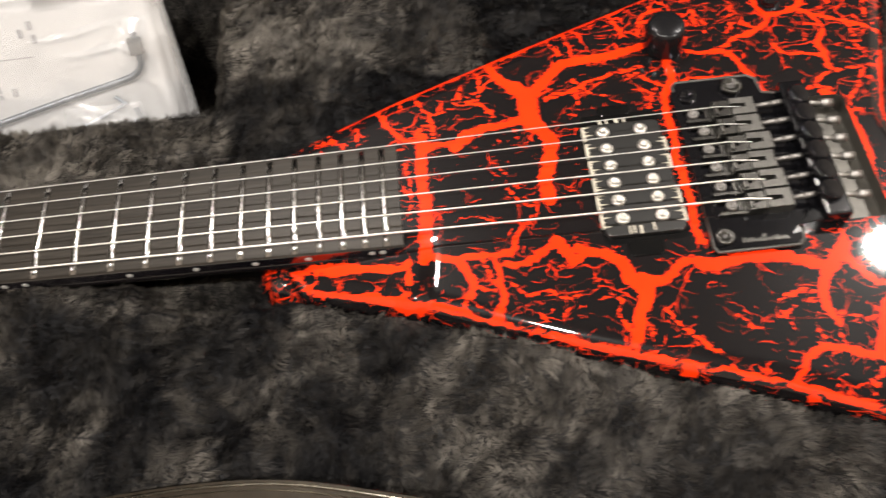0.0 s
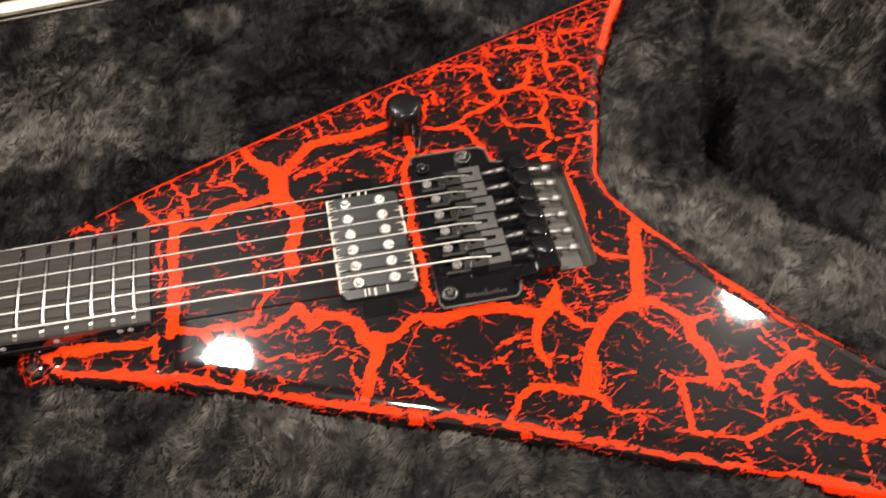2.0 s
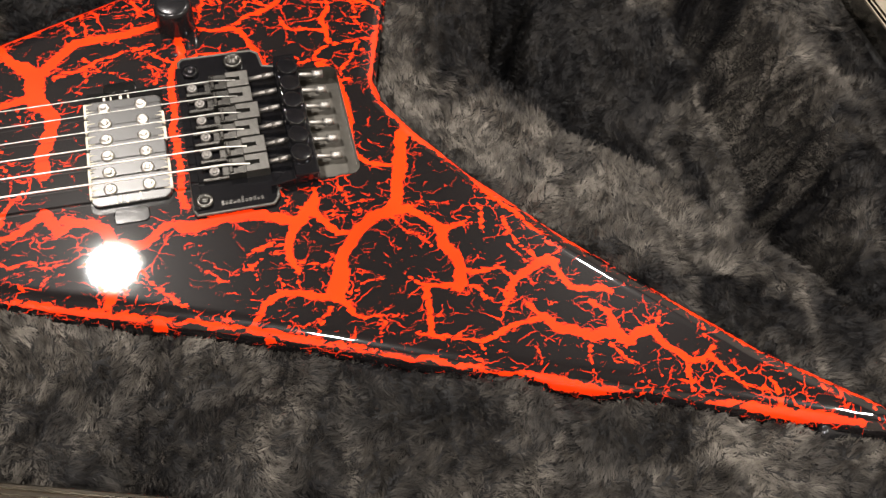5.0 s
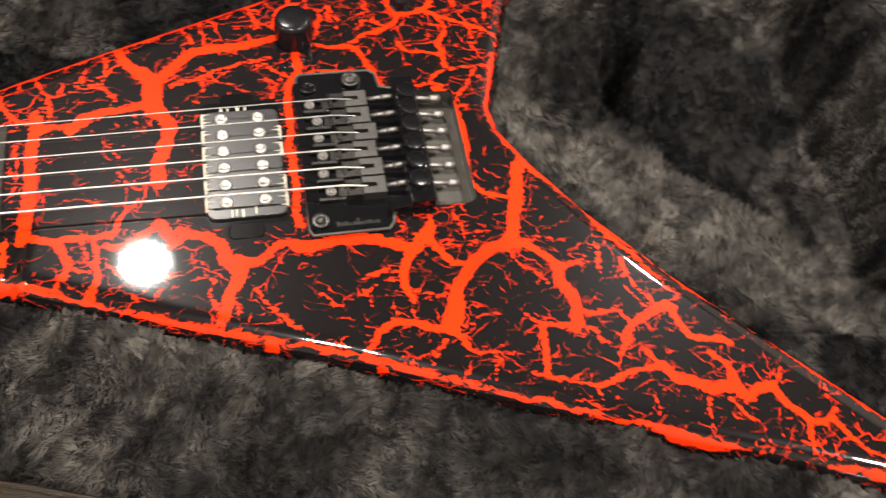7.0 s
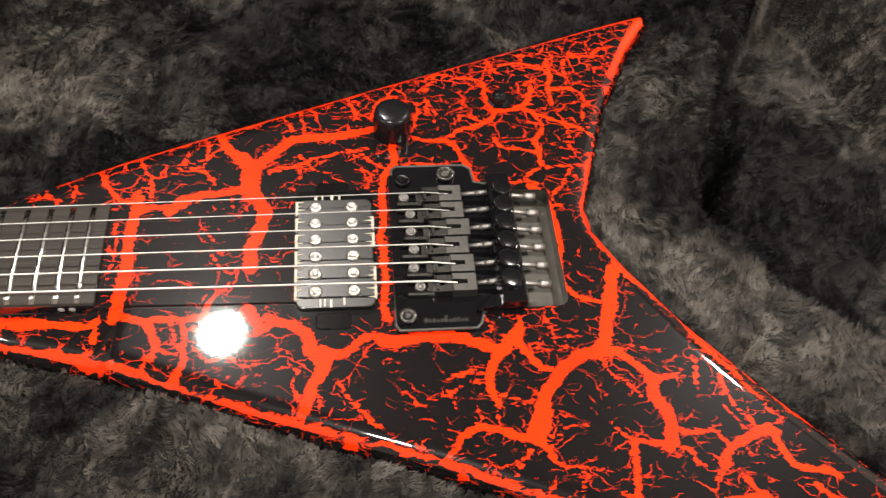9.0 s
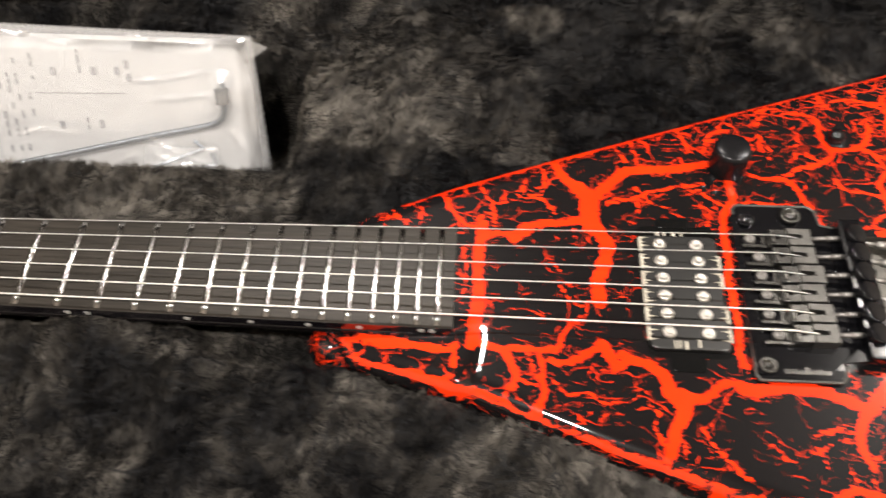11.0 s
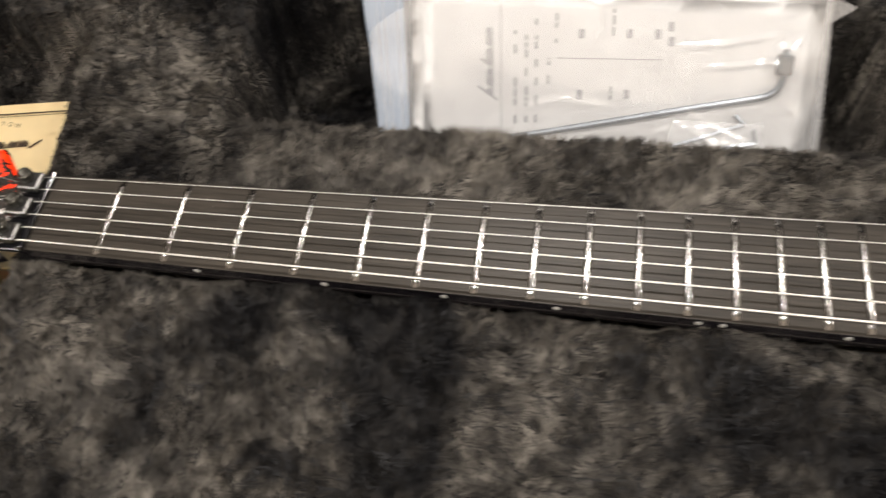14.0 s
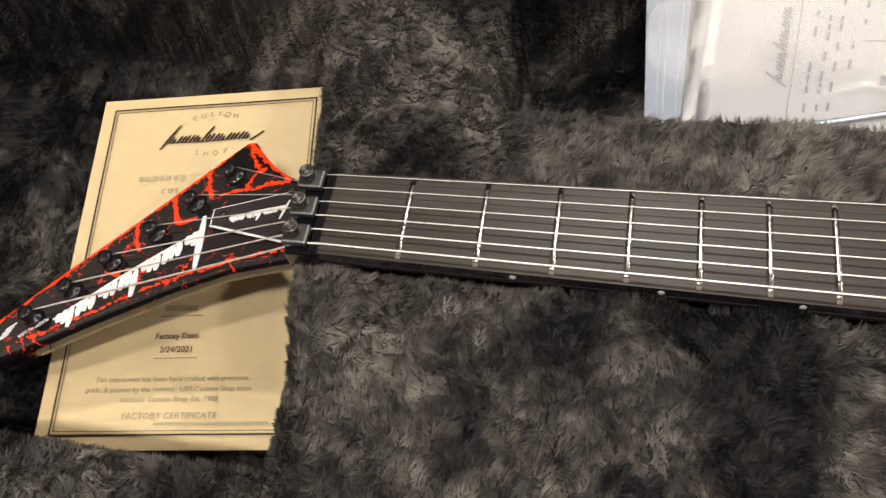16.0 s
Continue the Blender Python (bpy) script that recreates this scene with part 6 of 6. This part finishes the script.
def pouch():
    whole = ((0.0060, -0.012), (0.2445, -0.012), (0.2390, 0.0810), (0.0015, 0.0930))
    bag = empty("plastic_pouch", "clear zip-lock pouch holding papers and an arm", "pouch")
    bag.matrix_world = POUCH
    for name, lift, z, seed in (("front_film", 0.008, 0.0045, 51), ("back_film", -0.001, -0.001, 52)):
        under(clear(name, sheet_mesh(whole, 170 if z > 0 else 40, 70 if z > 0 else 16, 0.0030 if z > 0 else 0.0008, seed, lift, FOLDS if z > 0 else ()), PLASTIC, None, "creased clear plastic film", True), bag, Matrix.Translation((0, 0, z)))
    under(part("zip_strip", sheet_mesh(((0.0060, -0.012), (0.0235, -0.012), (0.0245, 0.0925), (0.0015, 0.0935)), 16, 48, 0.0035, 53), ZIP, None, "bluish zip closure strip", True), bag, Matrix.Translation((0, 0, 0.0062)))
    bm = bmesh.new()
    for k in (1, 2, 4):
        rod(bm, (0.0085 + 0.0030 * k, -0.012, 0.0068), (0.0050 + 0.0040 * k, 0.092, 0.0068), 0.0004, sides=6)
    under(part("zip_ridge", bm, PLASTIC), bag)
    under(part("corner_fold", sheet_mesh(((0.2360, 0.0660), (0.2490, 0.0745), (0.2492, 0.0756), (0.2360, 0.0815)), 6, 6, 0.0010, 55), PLASTIC), bag, Matrix.Translation((0, 0, 0.006)))
    for k, (corners, z, label) in enumerate(((((0.0245, -0.010), (0.2395, -0.010), (0.2365, 0.0790), (0.0275, 0.0850)), 0.0010, "white printed specification sheet in the pouch"),
                                             (((0.0310, -0.010), (0.2360, -0.010), (0.2335, 0.0765), (0.0345, 0.0825)), 0.0022, "folded white sheet with faint print"))):
        bm = sheet_mesh(corners, 30, 12, 0.0006, 60 + k)
        bmesh.ops.solidify(bm, geom=bm.faces[:], thickness=0.0002)
        ob = tagged(part("paper_sheet", bm, WHITE_PAPER, None, "", True), label, "paper")
        ob.matrix_world = POUCH @ Matrix.Translation((0, 0, z))
        if k:
            bm = bmesh.new()
            box(bm, 0.0762, 0.0766, 0.0040, 0.0760, 0, 0.0001)
            box(bm, 0.1065, 0.1610, 0.0478, 0.0482, 0, 0.0001)
            rng = np.random.default_rng(9)
            for x, low, high in ((0.0842, 0.011, 0.039), (0.0842, 0.050, 0.064), (0.0902, 0.012, 0.064), (0.0955, 0.012, 0.074), (0.1022, 0.034, 0.048), (0.1060, 0.056, 0.072), (0.1353, 0.060, 0.074), (0.1353, 0.026, 0.034)):
                y = low
                while y < high:
                    long = rng.uniform(0.0020, 0.0052)
                    box(bm, x - 0.0006, x + 0.0006, y, min(y + long, high), 0, 0.0001)
                    y += long + rng.choice((0.0010, 0.0012, 0.0055))
            for x, y in ((0.1190, 0.0610), (0.1190, 0.0285), (0.1437, 0.0612), (0.1437, 0.0293), (0.1578, 0.0612), (0.1640, 0.0650), (0.1647, 0.0575)):
                box(bm, x - 0.0014, x + 0.0014, y - 0.0024, y + 0.0024, 0, 0.0001)
            under(part("print_bars", bm, FAINT_PRINT), ob, Matrix.Translation((0, 0, 0.0012)))
            scribble("script_mark", (0.0720, 0.0255), (0.0720, 0.0640), (0.0085, 0.0038, 0.0038, 0.0070, 0.0038, 0.0038, 0.0040), 0.0010, FAINT_PRINT, ob, Matrix.Translation((0, 0, 0.0014)))
    cu = bpy.data.curves.new("tremolo_arm", "CURVE")
    cu.dimensions, cu.bevel_depth, cu.bevel_resolution, cu.use_fill_caps = "3D", 0.0018, 4, True
    run = smooth_line(((0.050, -0.003, 0.0052), (0.0755, 0.0021, 0.0052), (0.1285, 0.0129, 0.0052), (0.1752, 0.0226, 0.0052), (0.2080, 0.0290, 0.0052), (0.2160, 0.0318, 0.0052), (0.2200, 0.0370, 0.0052), (0.2206, 0.0500, 0.0052), (0.2205, 0.0545, 0.0052)), 0.004)
    sp = cu.splines.new("POLY")
    sp.points.add(len(run) - 1)
    for p, c in zip(sp.points, run):
        p.co = (*c, 1)
    tmp = bpy.data.objects.new("arm", cu)
    me = bpy.data.meshes.new_from_object(tmp)
    bpy.data.objects.remove(tmp)
    me.materials.clear()
    me.materials.append(ARM_STEEL)
    me.polygons.foreach_set("use_smooth", [True] * len(me.polygons))
    arm = tagged(new("tremolo_arm", me), "chromed tremolo arm inside the pouch", "tremolo arm")
    arm.matrix_world = POUCH
    sleeve = lathe(((0.0038, 0.0), (0.0042, 0.0005), (0.0042, 0.0088), (0.0034, 0.0096)), 20, pose(0.2205, 0.0425, 0.0066, -90, 0, 0))
    under(part("sleeve", sleeve, BLACK_PLASTIC, None, "black plastic sleeve"), arm)
    # small tools in a bag of their own
    for (x0, y0), (x1, y1), (x2, y2), r in (((0.168, 0.0010), (0.2050, 0.0150), (0.2000, 0.0200), 0.0012), ((0.176, -0.0030), (0.2120, 0.0050), (0.2100, 0.0125), 0.0016)):
        bm = rod(bmesh.new(), (x0, y0, 0.0050), (x1, y1, 0.0050), r, sides=6)
        rod(bm, (x1, y1, 0.0050), (x2, y2, 0.0050), r, sides=6)
        ob = tagged(part("hex_key", bm, ARM_STEEL), "bluish steel hex key in the pouch", "hex key", "hex keys in the pouch")
        ob.matrix_world = POUCH
    bm = sheet_mesh(((0.164, -0.006), (0.218, -0.006), (0.214, 0.0160), (0.169, 0.0170)), 50, 24, 0.0035, 56, 0.003,
                    ((((0.170, 0.016), (0.184, 0.010), (0.198, -0.002)), 0.0024, 0.0016), (((0.186, 0.000), (0.196, 0.006), (0.210, 0.004)), 0.0020, 0.0014), (((0.174, 0.003), (0.182, 0.004), (0.188, 0.002)), 0.0022, 0.0013)))
    ob = tagged(clear("parts_bag", bm, PLASTIC, None, "", True), "small crumpled clear plastic bag round the keys", "plastic bag")
    ob.matrix_world = POUCH @ Matrix.Translation((0, 0, 0.0062))


pouch()


# ---- rim, shell and lid of the case ----
def sweep(loop, profile, closed=True):
    """A solid strip along a line of the plan; profile: (out, up) pairs, going round."""
    n = len(loop)
    ahead = np.roll(loop, -1, 0) - np.roll(loop, 1, 0)
    if not closed:
        ahead[0], ahead[-1] = loop[1] - loop[0], loop[-1] - loop[-2]
    normal = np.column_stack([ahead[:, 1], -ahead[:, 0]])
    normal /= np.linalg.norm(normal, axis=1)[:, None]
    bm = bmesh.new()
    rings = [[bm.verts.new((*(p + o * m), z)) for o, z in profile] for p, m in zip(loop, normal)]
    w = len(profile)
    for k in range(n if closed else n - 1):
        a, b = rings[k], rings[(k + 1) % n]
        for j in range(w):
            bm.faces.new((a[j], b[j], b[(j + 1) % w], a[(j + 1) % w]))
    bmesh.ops.recalc_face_normals(bm, faces=bm.faces)
    return bm


def hard_case():
    case = empty("guitar_case", "open black hard case with an aluminium rim", "guitar case", (0.3, 0.0, 0.0))
    loop = smooth_line(RIM, 0.008, True)
    edge = 0.100
    rim = ((-0.001, edge - 0.016), (-0.001, edge - 0.0018), (-0.0004, edge - 0.0012), (0.0006, edge - 0.0012), (0.0008, edge - 0.0036), (0.0020, edge - 0.0036), (0.0022, edge - 0.0008), (0.0034, edge - 0.0008),
           (0.0036, edge - 0.0018), (0.0041, edge - 0.0018), (0.0044, edge), (0.0118, edge), (0.0122, edge - 0.0010), (0.0122, edge - 0.016))
    ob = part("rim", sweep(loop, rim), ALUMINIUM, None, "grooved aluminium edge strip")
    under(ob, case)
    ob.matrix_parent_inverse = Matrix.Translation((-0.3, 0, 0))
    ob = part("shell", sweep(loop, ((0.001, 0.0), (0.001, edge - 0.012), (0.0110, edge - 0.0120), (0.0124, edge - 0.0040), (0.0165, edge - 0.0045), (0.0205, edge - 0.009), (0.022, 0.0))), VINYL, None, "black moulded shell", True)
    under(ob, case)
    ob.matrix_parent_inverse = Matrix.Translation((-0.3, 0, 0))
    bm = bmesh.new()
    bm.faces.new([bm.verts.new((x, y, -0.001)) for x, y in loop])
    ob = under(part("bottom", bm, VINYL), case)
    ob.matrix_parent_inverse = Matrix.Translation((-0.3, 0, 0))
    # the lid, open behind the far edge
    back = smooth_line(((-0.42, 0.172), (-0.15, 0.178), (0.14, 0.190), (0.41, 0.212), (0.61, 0.238), (0.90, 0.272)), 0.02)
    bm = bmesh.new()
    rows = []
    for x, y in back[::-1]:
        rows.append([bm.verts.new((x, y + a, z)) for a, z in ((0.019, 0.085), (0.019, 0.104), (0.021, 0.104), (0.021, 0.100), (0.026, 0.100), (0.026, 0.106), (0.0275, 0.106), (0.0275, 0.098))])
    for a, b in zip(rows, rows[1:]):
        for j in range(7):
            bm.faces.new((a[j], b[j], b[j + 1], a[j + 1]))
    strip = part("lid_rim", sweep(smooth_line(back, 0.008), ((-0.0042, 0.0990), (-0.0042, 0.1004), (-0.0118, 0.1024), (-0.0122, 0.1016), (-0.0122, 0.0990)), False), WORN_ALUMINIUM, None, "pale worn aluminium strip")
    under(strip, case).matrix_parent_inverse = Matrix.Translation((-0.3, 0, 0))
    ob = under(part("lid_edge", bm, VINYL, None, "black lid edge strip"), case)
    ob.matrix_parent_inverse = Matrix.Translation((-0.3, 0, 0))
    bm = bmesh.new()
    rows = []
    for x, y in smooth_line(back, 0.008, False, False)[::-1]:
        rows.append([bm.verts.new((x, y + 0.0275 + 0.10 * u + 0.02 * math.sin(u * 9 + x * 4) * 0.3, 0.098 + 0.26 * u)) for u in np.linspace(0, 1, 24)])
    for a, b in zip(rows, rows[1:]):
        for j in range(23):
            bm.faces.new((a[j], b[j], b[j + 1], a[j + 1]))
    ob = under(part("lid_lining", bm, VELVET, None, "charcoal plush lid lining", True), case)
    ob.matrix_parent_inverse = Matrix.Translation((-0.3, 0, 0))


hard_case()


def table():
    bm = box(bmesh.new(), -0.7, 1.3, -0.55, 0.75, -0.045, -0.002, 0.004)
    top = tagged(part("table", bm, BOARDS), "plain brown wooden table under the case", "table")
    for x in (-0.62, 1.22):
        for y in (-0.47, 0.67):
            under(part("leg", boxed(x - 0.03, x + 0.03, y - 0.03, y + 0.03, -0.78, -0.045, 0.004), BOARDS), top)


table()


def downlight(place):
    fitting = empty("ceiling_downlight", "round white recessed ceiling downlight, lit", "ceiling lamp", (place[0], place[1], ROOM[5]), "ceiling downlights")
    under(part("trim_ring", lathe(((0.066, 0.0), (0.066, -0.012), (0.082, -0.010), (0.086, 0.0)), 36), WHITE_PRINT), fitting)


# the added fill lamp gets a fitting like the others
for spot in LAMPS:
    downlight(spot)
